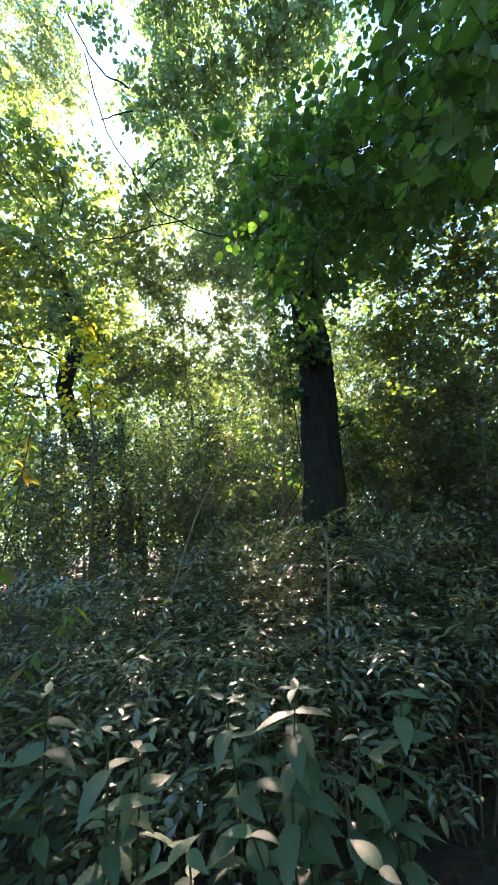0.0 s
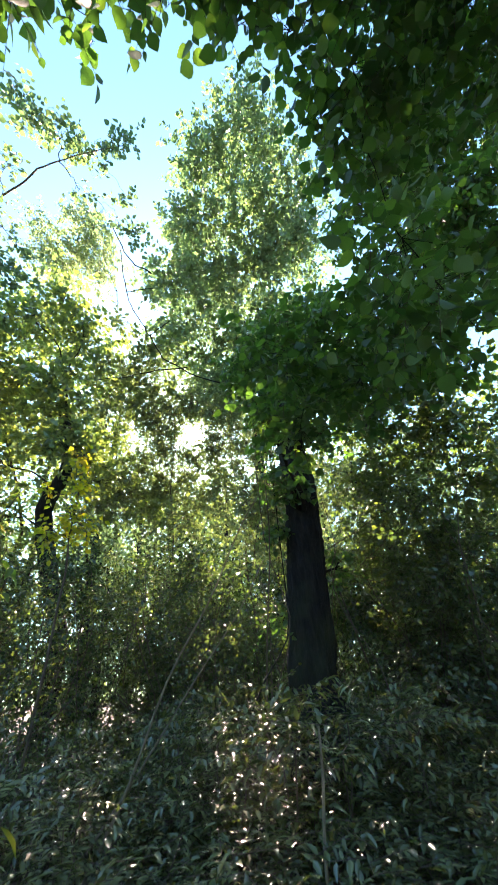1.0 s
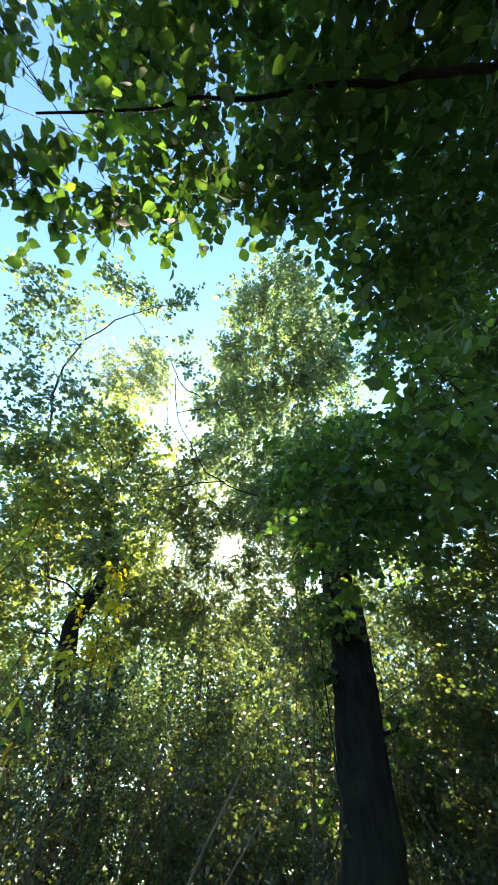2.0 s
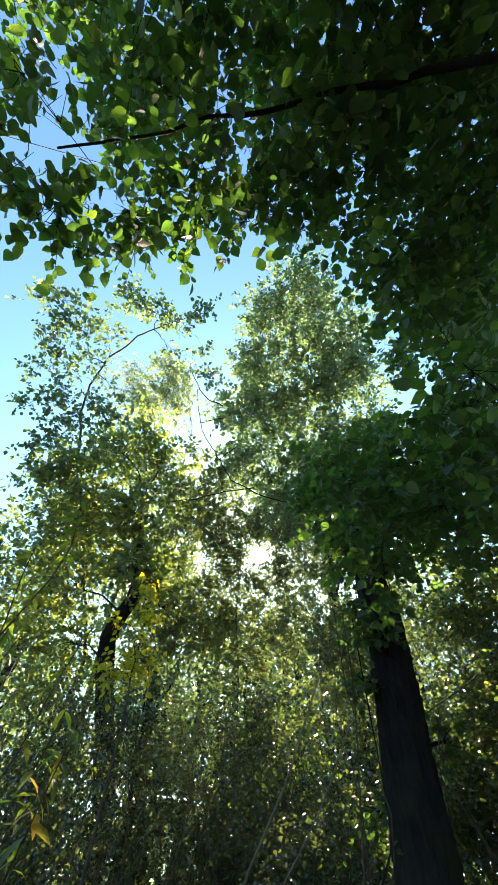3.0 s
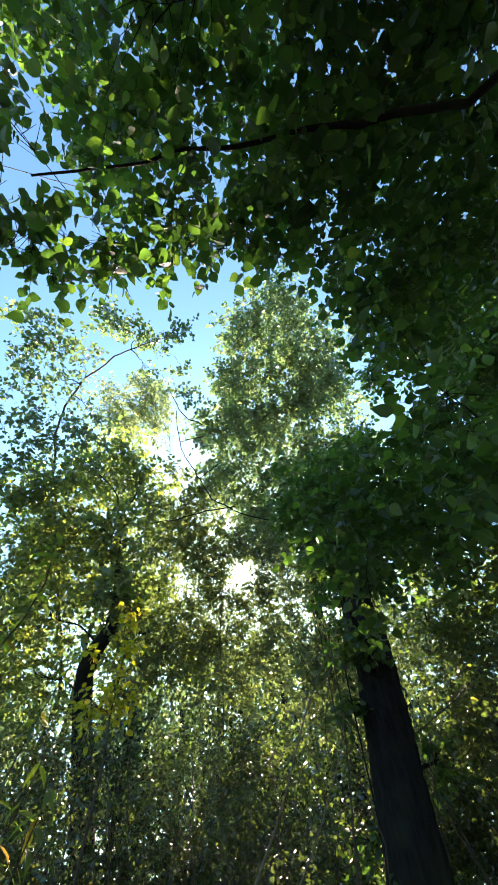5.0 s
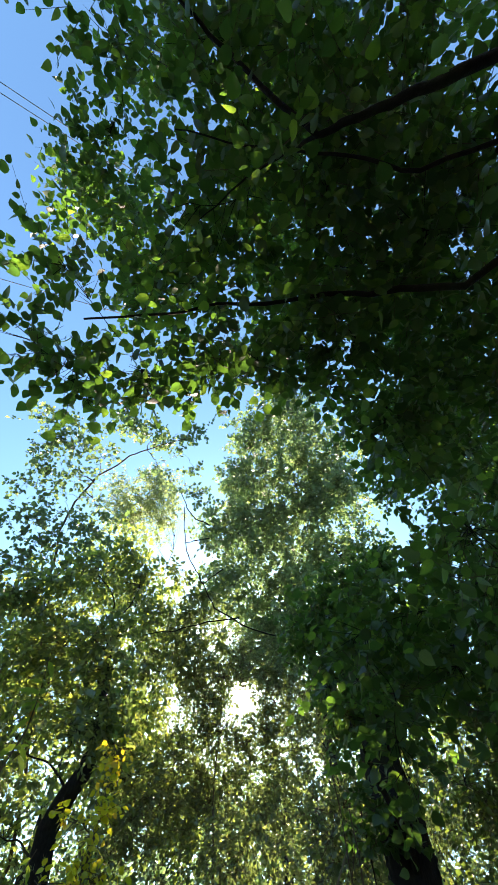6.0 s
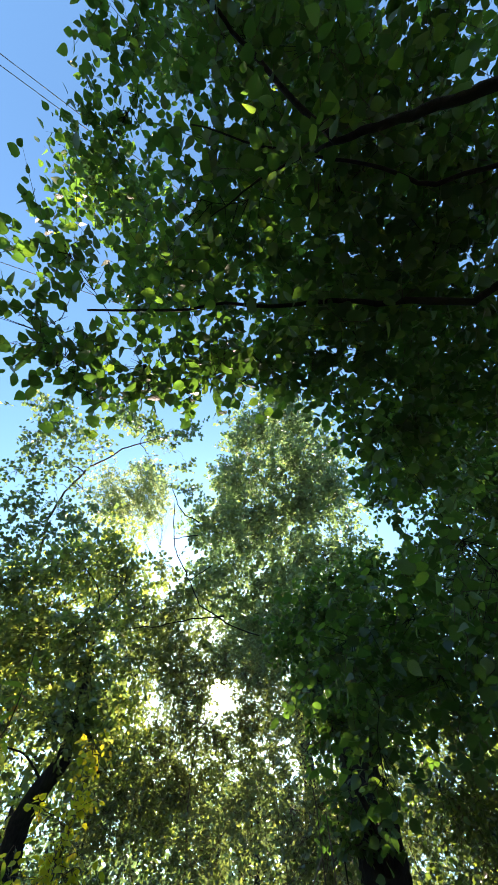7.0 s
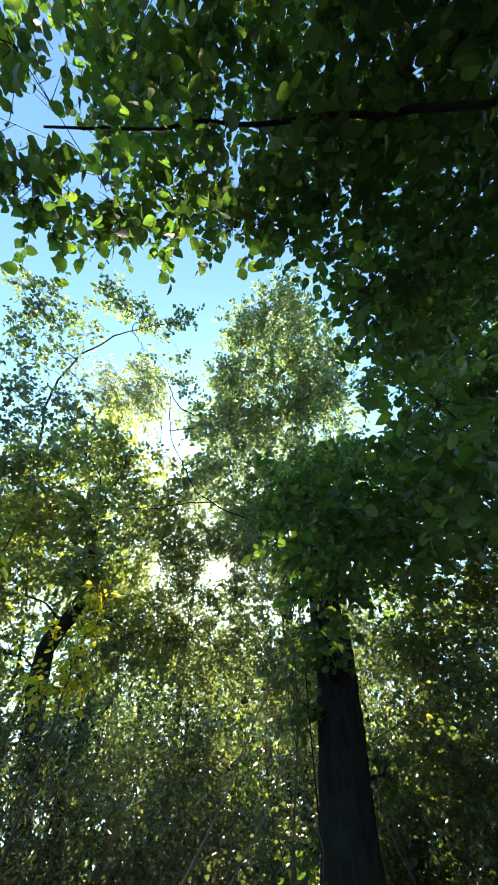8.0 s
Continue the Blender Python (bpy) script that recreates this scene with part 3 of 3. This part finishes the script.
tree("tree", "pale young poplar far behind the clearing", (-7.0, 17.5, 0), [(-7.0, 17.5, -0.1), (-7.1, 17.3, 8), (-7.2, 17.0, 20)], [0.2, 0.15, 0.03], [(-7.67, 7.27, 17.99, 0.38), (-7.87, 7.95, 17.58, 0.44), (-7.55, 8.65, 17.38, 0.56), (-7.73, 9.08, 17.05, 0.50), (-6.23, 7.47, 18.51, 0.39), (-5.99, 8.02, 18.35, 0.57), (-6.49, 8.41, 17.97, 0.68), (-5.73, 8.70, 18.10, 0.63), (-6.21, 9.34, 17.57, 0.75), (-7.11, 9.25, 17.25, 0.62), (-5.42, 9.63, 17.69, 0.46), (-5.39, 8.14, 18.50, 0.40)], 1150, 0.5, 8, 0.12,
     FAR_LEAF, FINE_LEAF, 16, 0.2, 0.5, 0.03, tufted=26, spread=1.7, tuft=(0.25, 0.5))

tree("tree", "small maple with a few bright yellow leaves", (-1.92, 4.01, 0), [(-1.92, 4.01, -0.1), (-1.87, 4.01, 2.2), (-1.92, 4.01, 3.84)], [0.014, 0.012, 0.006], [(-1.92, 3.95, 3.27, 0.13), (-1.83, 3.84, 3.59, 0.10), (-2.04, 3.98, 3.06, 0.12), (-1.81, 4.04, 3.18, 0.11), (-1.82, 3.75, 3.96, 0.08), (-2.02, 3.81, 3.46, 0.09)], 95, 0.2, 5, 0.07,
     YELLOW_LEAF, OVATE_LEAF, 19, 0.4, 0.5, 0.006, bark=TWIG, spread=1.6, tufted=10)

maple = tree("tree", "thin maple with broad dark leaves on long bare branches", (-1.6, 8.6, 0), [(-1.6, 8.6, -0.1), (-1.65, 8.4, 4), (-1.7, 7.9, 8.2)], [0.022, 0.018, 0.008], [(-1.70, 5.94, 8.39, 0.35), (-2.36, 6.44, 8.00, 0.35), (-2.41, 5.50, 8.66, 0.25), (-2.96, 6.13, 8.19, 0.30), (-1.68, 6.63, 7.88, 0.35), (-1.76, 5.03, 9.07, 0.20), (-2.36, 6.97, 7.43, 0.30), (-3.18, 6.80, 7.40, 0.30)], 220, 0.4, 6, 0.13,
     SCREEN_LEAF, OVATE_LEAF, 20, 0.4, 0.5, 0.012, bark=TWIG, tufted=14, spread=1.3)

BARE = [[(-2.12, 3.56, 8.99), (-2.06, 3.78, 8.91), (-1.97, 4.04, 8.80), (-1.85, 4.22, 8.74), (-1.55, 4.41, 8.70)],
    [(-2.06, 3.95, 8.82), (-2.10, 4.36, 8.59), (-2.08, 4.76, 8.35), (-1.94, 5.07, 8.18), (-1.75, 5.41, 7.98), (-1.56, 5.79, 7.70), (-1.02, 6.11, 7.52), (-0.32, 6.35, 7.38)],
    [(-2.12, 4.61, 8.43), (-1.86, 4.62, 8.50), (-1.57, 4.64, 8.56)],
    [(-1.77, 5.39, 7.98), (-1.56, 5.30, 8.11), (-1.32, 5.22, 8.22)],
    [(-2.90, 5.81, 7.18), (-2.33, 5.93, 7.32), (-1.71, 5.95, 7.51), (-1.05, 6.02, 7.61)]]
bare_rng = np.random.default_rng(28)
for knots in BARE:
    line = np.concatenate([bend(a, b, bare_rng, 5, 0, 0.04)[(k > 0):] for k, (a, b) in enumerate(zip(knots[:-1], knots[1:]))]) - (-1.6, 8.6, 0)
    part("branch", raw_mesh("branch", *tube(line, np.linspace(0.008, 0.014, len(line)), 6), BARK, True), maple)

# the trees round the sun and to the east
tree("tree", "thin tree with sparse small leaves before the sun", (0.1, 8.8, 0), [(0.1, 8.8, -0.1), (0.0, 8.7, 4), (-0.3, 8.5, 8.5)], [0.022, 0.018, 0.01], [(0.39, 5.34, 4.84, 0.25), (0.46, 5.59, 4.37, 0.26), (0.52, 5.79, 3.92, 0.25), (0.20, 5.75, 4.07, 0.25), (-0.50, 7.59, 6.87, 0.30), (-0.70, 7.81, 6.50, 0.30), (-1.16, 7.86, 6.34, 0.29), (-1.60, 7.70, 6.46, 0.29), (-1.79, 7.43, 6.81, 0.30), (-1.60, 7.19, 7.18, 0.30), (-1.14, 7.14, 7.36, 0.30), (-0.68, 7.30, 7.23, 0.30), (-1.22, 7.81, 7.72, 0.28), (-0.86, 8.28, 6.79, 0.28), (-1.73, 8.00, 7.34, 0.25), (-2.94, 7.64, 8.15, 0.50), (-2.54, 8.23, 7.59, 0.50), (-2.68, 8.44, 6.24, 0.60), (-3.10, 8.22, 5.22, 0.70), (-2.14, 7.69, 8.09, 0.45), (-1.96, 8.24, 6.92, 0.42), (-1.50, 8.62, 6.46, 0.42), (-1.61, 7.82, 7.93, 0.35), (-0.68, 7.70, 7.62, 0.35), (-0.73, 8.29, 6.60, 0.40), (-0.25, 8.32, 6.41, 0.42), (-0.02, 7.81, 7.02, 0.45), (-0.21, 7.41, 7.70, 0.40), (-1.20, 7.68, 8.35, 0.35), (0.46, 7.35, 6.79, 0.50), (0.13, 7.65, 5.34, 0.50), (-0.77, 8.17, 5.34, 0.45), (-1.87, 8.51, 5.65, 0.50), (-1.42, 8.31, 4.79, 0.60), (0.00, 7.55, 4.31, 0.50), (-2.80, 7.15, 8.74, 0.42), (-2.25, 7.59, 8.17, 0.40), (-2.15, 7.11, 8.86, 0.40), (0.90, 8.00, 4.60, 0.60), (1.30, 8.10, 5.30, 0.60), (0.55, 8.20, 5.20, 0.50), (1.20, 7.90, 3.90, 0.60), (2.28, 8.18, 6.02, 0.60), (2.55, 8.03, 5.02, 0.60), (2.04, 8.64, 5.23, 0.50), (-2.30, 8.00, 7.66, 0.35), (-2.30, 8.37, 6.60, 0.40), (-1.79, 8.85, 5.98, 0.45), (-0.67, 8.94, 6.13, 0.40), (-0.04, 8.49, 6.94, 0.35), (-0.15, 8.13, 7.78, 0.35)], 5600, 0.34, 8, 0.08, SCREEN_LEAF,
     FINE_LEAF, 17, 0.3, 0.5, 0.012, bark=TWIG, tufted=36, spread=1.4, face=0.9, tuft=(0.3, 0.6), sun_gap=0.16)
tree("tree", "dense young maple with dappled green leaves", (2.5, 6.8, 0), [(2.5, 6.8, -0.1), (2.5, 6.75, 2.2), (2.7, 6.6, 4.5), (2.8, 6.4, 7)], [0.12, 0.1, 0.07, 0.03], [(1.95, 4.26, 4.57, 0.50), (2.50, 3.86, 4.15, 0.55), (2.77, 4.05, 3.58, 0.55), (1.89, 5.64, 4.42, 0.60), (2.47, 5.10, 3.85, 0.65), (3.07, 5.04, 3.22, 0.65), (2.21, 6.55, 3.33, 0.65), (2.79, 5.95, 2.60, 0.65), (3.03, 5.34, 2.10, 0.60), (1.73, 6.88, 2.42, 0.50), (2.46, 3.40, 4.40, 0.40)], 1800, 0.38, 8, 0.088,
     WOOD_LEAF, FINE_LEAF, 18, 0.3, 0.5, 0.03, tufted=30, spread=1.3, face=0.9)


# the thicket of saplings
def sapling(seed, height, leaf_mat, label):
    rng = np.random.default_rng(seed)
    root = thing("sapling", (0, 0, 0), label, "sapling", "saplings of the thicket")
    for k in range(4):
        top = rng.normal(size=3) * (0.6, 0.6, 0) + (0, 0, height * rng.uniform(0.75, 1))
        line = bend(rng.normal(size=3) * (0.1, 0.1, 0) + (0, 0, -0.05), top, rng, 9, 0, 0.12)
        part("stem", raw_mesh("stem", *tube(line, np.linspace(0.012, 0.003, 9), 6), TWIG, True), root)
    clumps = [(*(rng.normal(size=2) * 0.3), z, 0.45) for z in np.linspace(0.5, height, 8)]
    p, w, n, ll, s0, s1 = sprays(rng, clumps, 380, 0.38, 7, 0.06, 0.25, face=0.9)
    part("twigwork", twig_mesh("twigwork", s0, s1, 0.003, TWIG), root)["kind"] = "stuff"
    bare = np.stack([rng.normal(size=90) * 0.4, rng.normal(size=90) * 0.4, rng.uniform(0.1, height * 0.8, 90)], 1)
    up = unit(rng.normal(size=(90, 3)) * (0.8, 0.8, 0.4) + (0, 0, 0.4)) * rng.uniform(0.3, 0.9, (90, 1))
    part("dead_twigwork", twig_mesh("dead_twigwork", bare, bare + up, 0.0022, TWIG), root)["kind"] = "stuff"
    part("foliage", leaves_mesh("foliage", p, w, n, ll, MID_LEAF, leaf_mat), root)
    return root


def thicket():
    rng = np.random.default_rng(21)
    kinds = [sapling(31 + k, h, m, s) for k, (h, m, s) in enumerate([
        (3.2, THICKET_LEAF, "leafy green sapling in the thicket"), (4.0, WOOD_LEAF, "sunlit yellow-green sapling in the thicket"),
        (2.6, THICKET_LEAF, "low leafy sapling in the thicket"), (3.6, WOOD_LEAF, "fresh green sapling in the thicket")])]
    n = 0
    while n < 66:
        a, d = radians(rng.uniform(-50, 48)), rng.uniform(5.0, 10.0)
        x, y = d * math.sin(a), d * math.cos(a)
        if math.hypot(x - 0.62, y - 4.45) < 0.9 or (abs(x - 0.5) < 0.6 and y < 6) or (x < -0.5 and y < 5.6):
            continue
        m = pose(x, y, 0, 0, 0, rng.uniform(0, 360))
        if n < 4:
            kinds[n].matrix_basis = m
        else:
            copy_thing(kinds[n % 4 if x < 1.2 else (1, 2)[n % 2]], m)
        n += 1


thicket()


# the shrubs in front
def shrub(seed, height, width, label, singles=0):
    rng = np.random.default_rng(seed)
    root = thing("shrub", (0, 0, 0), label, "shrub", "shrubs of the undergrowth")
    clumps = [(*(rng.normal(size=2) * width * 0.4), height * rng.uniform(0.35, 0.85), width * 0.45) for _ in range(9)]
    for c in clumps:
        part("stem", raw_mesh("stem", *tube(bend((c[0] * 0.2, c[1] * 0.2, -0.05), c[:3], rng, 7, 0.05, 0.06), np.linspace(0.008, 0.003, 7), 5), TWIG, True), root)
    p, w, n, ll, s0, s1 = sprays(rng, clumps, 190, 0.3, 8, 0.064, 0.05, face=0.19, flat=0.6, rise=0.12)
    part("twigwork", twig_mesh("twigwork", s0, s1, 0.002, TWIG), root)["kind"] = "stuff"
    if singles:
        all_leaves, top = (p, w, n, ll), np.argsort(-p[:, 2])[:singles]
        p, w, n, ll = (np.delete(q, top, 0) for q in all_leaves)
    foliage = part("foliage", leaves_mesh("foliage", p, w, n, ll, SHRUB_SHAPE if singles else MID_SHRUB, SHRUB_LEAF), root)
    if singles:
        single_leaves(foliage, top, *all_leaves, SHRUB_SHAPE, SHRUB_SINGLE)
    return root


def undergrowth():
    rng = np.random.default_rng(22)
    kinds = [shrub(41 + k, h, w, s) for k, (h, w, s) in enumerate([
        (1.25, 0.7, "dark glossy shrub in the undergrowth"), (1.0, 0.65, "low dark green shrub in the undergrowth"), (1.45, 0.75, "tall glossy shrub in the undergrowth")])]
    kinds.append(shrub(45, 1.0, 0.65, "low dark green shrub at the edge of the undergrowth", 190))
    n = 0
    for ring, count in ((2.15, 7), (2.7, 7), (3.4, 10), (4.3, 13), (5.6, 16)):
        for k in range(count):
            a = radians(-52 + 104 * (k + rng.uniform(0.2, 0.8)) / count)
            d = ring * rng.uniform(0.9, 1.1)
            pick = n % 3 if ring > 2.2 else 3
            if ring < 3 and a > radians(9):
                continue
            m = pose(d * math.sin(a), d * math.cos(a), 0, 0, 0, rng.uniform(0, 360))
            copy_thing(kinds[pick], m)
            n += 1
    for x, y, turn in ((0.8, 2.35, 70), (1.2, 2.6, 200)):
        copy_thing(kinds[1], pose(x, y, 0, 0, 0, turn))
    for x, y, turn in ((0.42, 3.35, 40), (0.8, 3.5, 130), (0.1, 3.3, 250), (0.62, 3.2, 310), (-0.4, 3.4, 75)):
        copy_thing(kinds[2], pose(x, y, 0, 0, 0, turn) @ Matrix.Scale(1.1, 4))
    for k in kinds:
        for ob in (*k.children_recursive, k):
            bpy.data.objects.remove(ob)


undergrowth()


# herbs at the camera's feet
def toothed_leaf(name, wide, curl, material):
    """A pointed leaf with a toothed edge, a folded midrib and a stalk end."""
    s = np.linspace(0, 1, 21)
    half = wide * np.sin(np.pi * s**0.7) ** 0.95
    half[1:-1] += np.where(np.arange(19) % 2, -0.014, 0.014)
    z = -curl * s**2
    mid = np.stack([s, 0 * s, z], -1)
    lft, rgt = np.stack([s - 0.03, half, z + 0.25 * half], -1), np.stack([s - 0.03, -half, z + 0.25 * half], -1)
    v = np.concatenate([mid, lft, rgt])
    f = [(k, k + 1, 22 + k, 21 + k) for k in range(20)] + [(k, 42 + k, 43 + k, k + 1) for k in range(20)]
    return raw_mesh(name, v, np.array(f), material, True)


HERB_SHAPES = [toothed_leaf("leaf", w, c, HERB_LEAF) for w, c in ((0.2, 0.22), (0.23, 0.35), (0.18, 0.15))]


def herb(x, y, lean_x, lean_y, height, pairs, leaf, seed):
    rng = np.random.default_rng(seed)
    root = thing("herb", (x, y, 0), "knee-high herb with opposite toothed dull green leaves", "plant", "herbs on the woodland floor")
    line = bend((0, 0, -0.03), (lean_x, lean_y, height), rng, 10, 0, 0.03)
    part("stem", raw_mesh("stem", *tube(line, np.linspace(0.006, 0.0025, 10), 6), STEM, True), root)
    turn = rng.uniform(0, 6.28)
    for k in range(pairs):
        s = 0.5 + 0.5 * k / max(1, pairs - 1)
        at = np.array([np.interp(s * 9, range(10), line[:, q]) for q in range(3)])
        for side in (0, math.pi):
            a = turn + k * 1.2 + side + rng.normal() * 0.2
            down = rng.uniform(-0.2, 0.15) + 0.3 * (s > 0.95)
            ob = part("leaf", HERB_SHAPES[rng.integers(3)], root)
            size = 0.78 * leaf * rng.uniform(0.75, 1.1) * (0.6 if s > 0.95 else 1.0)
            ob.matrix_basis = Matrix.Translation(at) @ Euler((rng.normal() * 0.25, -down, a), "XYZ").to_matrix().to_4x4() @ Matrix.Scale(size, 4)
    return root


def herbs():
    rng = np.random.default_rng(23)
    herb(0.02, 1.2, 0.06, 0.12, 0.99, 10, 0.17, 51)
    herb(-0.36, 1.15, -0.05, 0.1, 0.95, 8, 0.16, 52)
    herb(-0.22, 0.98, 0.03, 0.05, 0.82, 8, 0.17, 53)
    herb(0.3, 1.3, 0.08, 0.1, 0.93, 9, 0.15, 54)
    herb(0.17, 0.98, 0.03, 0.05, 0.8, 8, 0.17, 55)
    herb(-0.62, 1.35, -0.05, 0.05, 1.0, 8, 0.16, 56)
    herb(-0.08, 1.35, -0.05, 0.05, 0.95, 8, 0.15, 58)
    for k in range(26):
        a, d = radians(rng.uniform(-42, 13)), rng.uniform(1.1, 1.9)
        herb(d * math.sin(a) + 0.05, d * math.cos(a) + 0.1, *rng.normal(size=2) * 0.08, rng.uniform(0.65, 0.98), int(rng.integers(6, 9)), rng.uniform(0.12, 0.17), 60 + k)


herbs()


# single stems, climbers and a russet branch
def climber(label, a, b, radius, seed, material, wild=0.05, category="vine"):
    rng = np.random.default_rng(seed)
    line = bend(a, b, rng, 16, 0, wild)
    ob = new("vine", raw_mesh("vine", *tube(line - line[0], np.linspace(radius, radius * 0.5, 16), 6, 0.08, rng), material, True))
    ob.location = line[0]
    return tagged(ob, label, category)


climber("thin woody vine climbing beside the dark trunk", (-0.02, 4.1, -0.05), (0.30, 3.9, 3.48), 0.011, 81, TWIG)
climber("thin woody vine climbing beside the dark trunk", (0.05, 4.15, -0.05), (0.13, 3.56, 3.70), 0.008, 82, TWIG)
for n, (a, b, thick, bark) in enumerate((((0.10, 4.2, -0.05), (0.42, 4.15, 3.6), 0.010, BARK), ((0.22, 4.25, -0.05), (0.30, 4.0, 3.3), 0.007, TWIG), ((0.98, 4.15, -0.05), (1.02, 4.1, 2.7), 0.008, TWIG),
                                         ((1.05, 4.3, -0.05), (0.98, 4.2, 3.4), 0.006, TWIG))):
    climber("thin woody vine rising close to the dark trunk", a, b, thick, 181 + n, bark, 0.07)
climber("pale bare stem leaning through the thicket", (-1.05, 3.02, 0.52), (0.17, 3.10, 2.93), 0.01, 84, PALE_TWIG, 0.02, "stem")
climber("pale bare stem leaning through the thicket", (-0.99, 3.17, 0.78), (0.19, 3.41, 2.46), 0.008, 85, PALE_TWIG, 0.02, "stem")
climber("pale straight stem of a dead sapling", (0.25, 2.28, -0.05), (0.34, 2.35, 1.34), 0.012, 86, PALE_TWIG, 0.01, "stem")


def russet_sapling():
    """A slender sapling with long narrow leaves, some of them turned russet."""
    rng = np.random.default_rng(91)
    foot = np.array((-1.75, 1.75, 0))
    root = thing("sapling", foot, "slender sapling with long narrow leaves turning russet", "sapling")
    one = raw_mesh("leaf", LANCE_LEAF[0], LANCE_LEAF[1], RUSSET_LEAF, True)
    for tip in ((-1.16, 1.92, 2.18), (-1.15, 1.91, 1.86), (-0.82, 1.80, 1.19), (-1.35, 1.55, 3.14), (-1.35, 1.79, 2.88), (-1.26, 2.04, 2.58), (-1.49, 1.57, 2.79), (-1.44, 1.73, 2.39), (-0.89, 1.58, 1.98), (-0.94, 1.56, 1.74)):
        tip = np.array(tip)
        line = bend((0, 0, -0.05), tip - foot, rng, 12, 0.06, 0.04)
        stem = part("stem", raw_mesh("stem", *tube(line, np.linspace(0.009, 0.002, 12), 6), TWIG, True), root)
        for k in range(32):
            s = rng.uniform(0.62, 1.0)
            at = np.array([np.interp(s * 11, range(12), line[:, q]) for q in range(3)])
            ob = part("leaf", one, stem)
            turn = Euler((rng.normal() * 0.4, rng.uniform(-0.1, 0.9), rng.uniform(0, 6.28)), "XYZ").to_matrix().to_4x4()
            ob.matrix_basis = Matrix.Translation(at) @ turn @ Matrix.Scale(rng.uniform(0.06, 0.11), 4)


russet_sapling()


def power_line(a, b):
    a, b = np.array(a), np.array(b)
    far = unit(b - a)
    line = np.stack([a + far * d + (0, 0, 0.0008 * d * d - 1.0) for d in np.linspace(-40, 40, 33)])
    ob = new("power_line", raw_mesh("power_line", *tube(line - line[16], np.full(33, 0.006), 6), PALE_TWIG, True))
    ob.location = line[16]
    tagged(ob, "thin grey power line against the blue sky", "cable", "power lines")


for a, b in (((-4.32, -4.33, 10.00), (-3.37, -3.60, 10.00)), ((-4.37, -4.19, 10.00), (-3.58, -3.60, 10.00)), ((-5.33, -1.37, 10.00), (-4.87, -1.18, 10.00))):
    power_line(a, b)


# far woods all round, and nearer unseen trees behind that block sky light
def far_tree(seed, height, label):
    rng = np.random.default_rng(seed)
    root = thing("tree", (0, 0, 0), label, "tree", "trees of the far woods")
    line = bend((0, 0, -0.1), (rng.normal() * 0.4, rng.normal() * 0.4, height * 0.92), rng, 9, 0, 0.03)
    part("trunk", raw_mesh("trunk", *tube(line, np.linspace(0.2, 0.05, 9), 8), BARK, True), root)
    clumps = [(*(rng.normal(size=2) * height * 0.12), height * z, height * 0.15) for z in np.linspace(0.2, 0.9, 12)]
    for c in clumps[2:]:
        a = line[int(np.clip(c[2] / height * 9 - 1, 0, 8))]
        part("limb", raw_mesh("limb", *tube(bend(a, c[:3], rng, 6, 0.08, 0.08), np.linspace(0.05, 0.012, 6), 5), BARK, True), root)
    p, w, n, ll, s0, s1 = sprays(rng, clumps, 460, 0.8, 8, 0.185, 0.25)
    part("crown", leaves_mesh("crown", p, w, n, ll, FINE_LEAF, (THICKET_LEAF, WOOD_LEAF, POPLAR_LEAF)[seed % 3]), root)
    return root


def far_woods():
    rng = np.random.default_rng(24)
    kinds = [far_tree(71, 8.0, "sunlit green tree in the far woods"), far_tree(72, 7.0, "small green tree in the far woods"), far_tree(73, 8.4, "grey-green tree in the far woods")]
    n = 0
    for ring, count, size in ((17, 26, 1.0), (23, 28, 1.45), (32, 34, 2.0)):
        for k in range(count):
            a = radians(360 * (k + rng.uniform(0.2, 0.8)) / count)
            d = ring * rng.uniform(0.92, 1.08)
            m = pose(d * math.sin(a), d * math.cos(a), 0, 0, 0, rng.uniform(0, 360)) @ Matrix.Scale(size * rng.uniform(0.88, 1.08), 4)
            if n < 3:
                kinds[n].matrix_basis = m
            else:
                copy_thing(kinds[int(rng.integers(3))], m)
            n += 1
    tall = far_tree(74, 10.6, "tall green tree at the edge of the far woods")
    for k, (deg, d) in enumerate(((-41, 13.5), (-31, 14.5), (-22, 14.2), (27, 14.5), (38, 14))):
        m = pose(d * math.sin(radians(deg)), d * math.cos(radians(deg)), 0, 0, 0, 77 * k)
        if k:
            copy_thing(tall, m)
        else:
            tall.matrix_basis = m
    # unseen trees added behind the camera to cut skylight on the near plants
    for k, (deg, d) in enumerate(((105, 9.5), (132, 8.5), (158, 9.0), (184, 8.6), (210, 9.2))):
        copy_thing(kinds[2 * (k % 2)], pose(d * math.sin(radians(deg)), d * math.cos(radians(deg)), 0, 0, 0, 40 * k) @ Matrix.Scale(1.1, 4))
    for k, deg in enumerate((-17, -12, -7, -2.5, 2, 7, 12, 18)):
        d = 19 + 2.0 * (k % 3)
        copy_thing(tall, pose(d * math.sin(radians(deg)), d * math.cos(radians(deg)), 0, 0, 0, 53 * k + 20) @ Matrix.Scale(d / 20 * (1.16 + 0.05 * (k % 2)), 4))
    for k, deg in enumerate((-8.5, -4, 1.5, 6, 11)):
        d = 11.6 + 1.1 * (k % 3)
        copy_thing(kinds[1], pose(d * math.sin(radians(deg)), d * math.cos(radians(deg)), -0.6 - 0.4 * (k % 2), 0, 0, 61 * k))


far_woods()
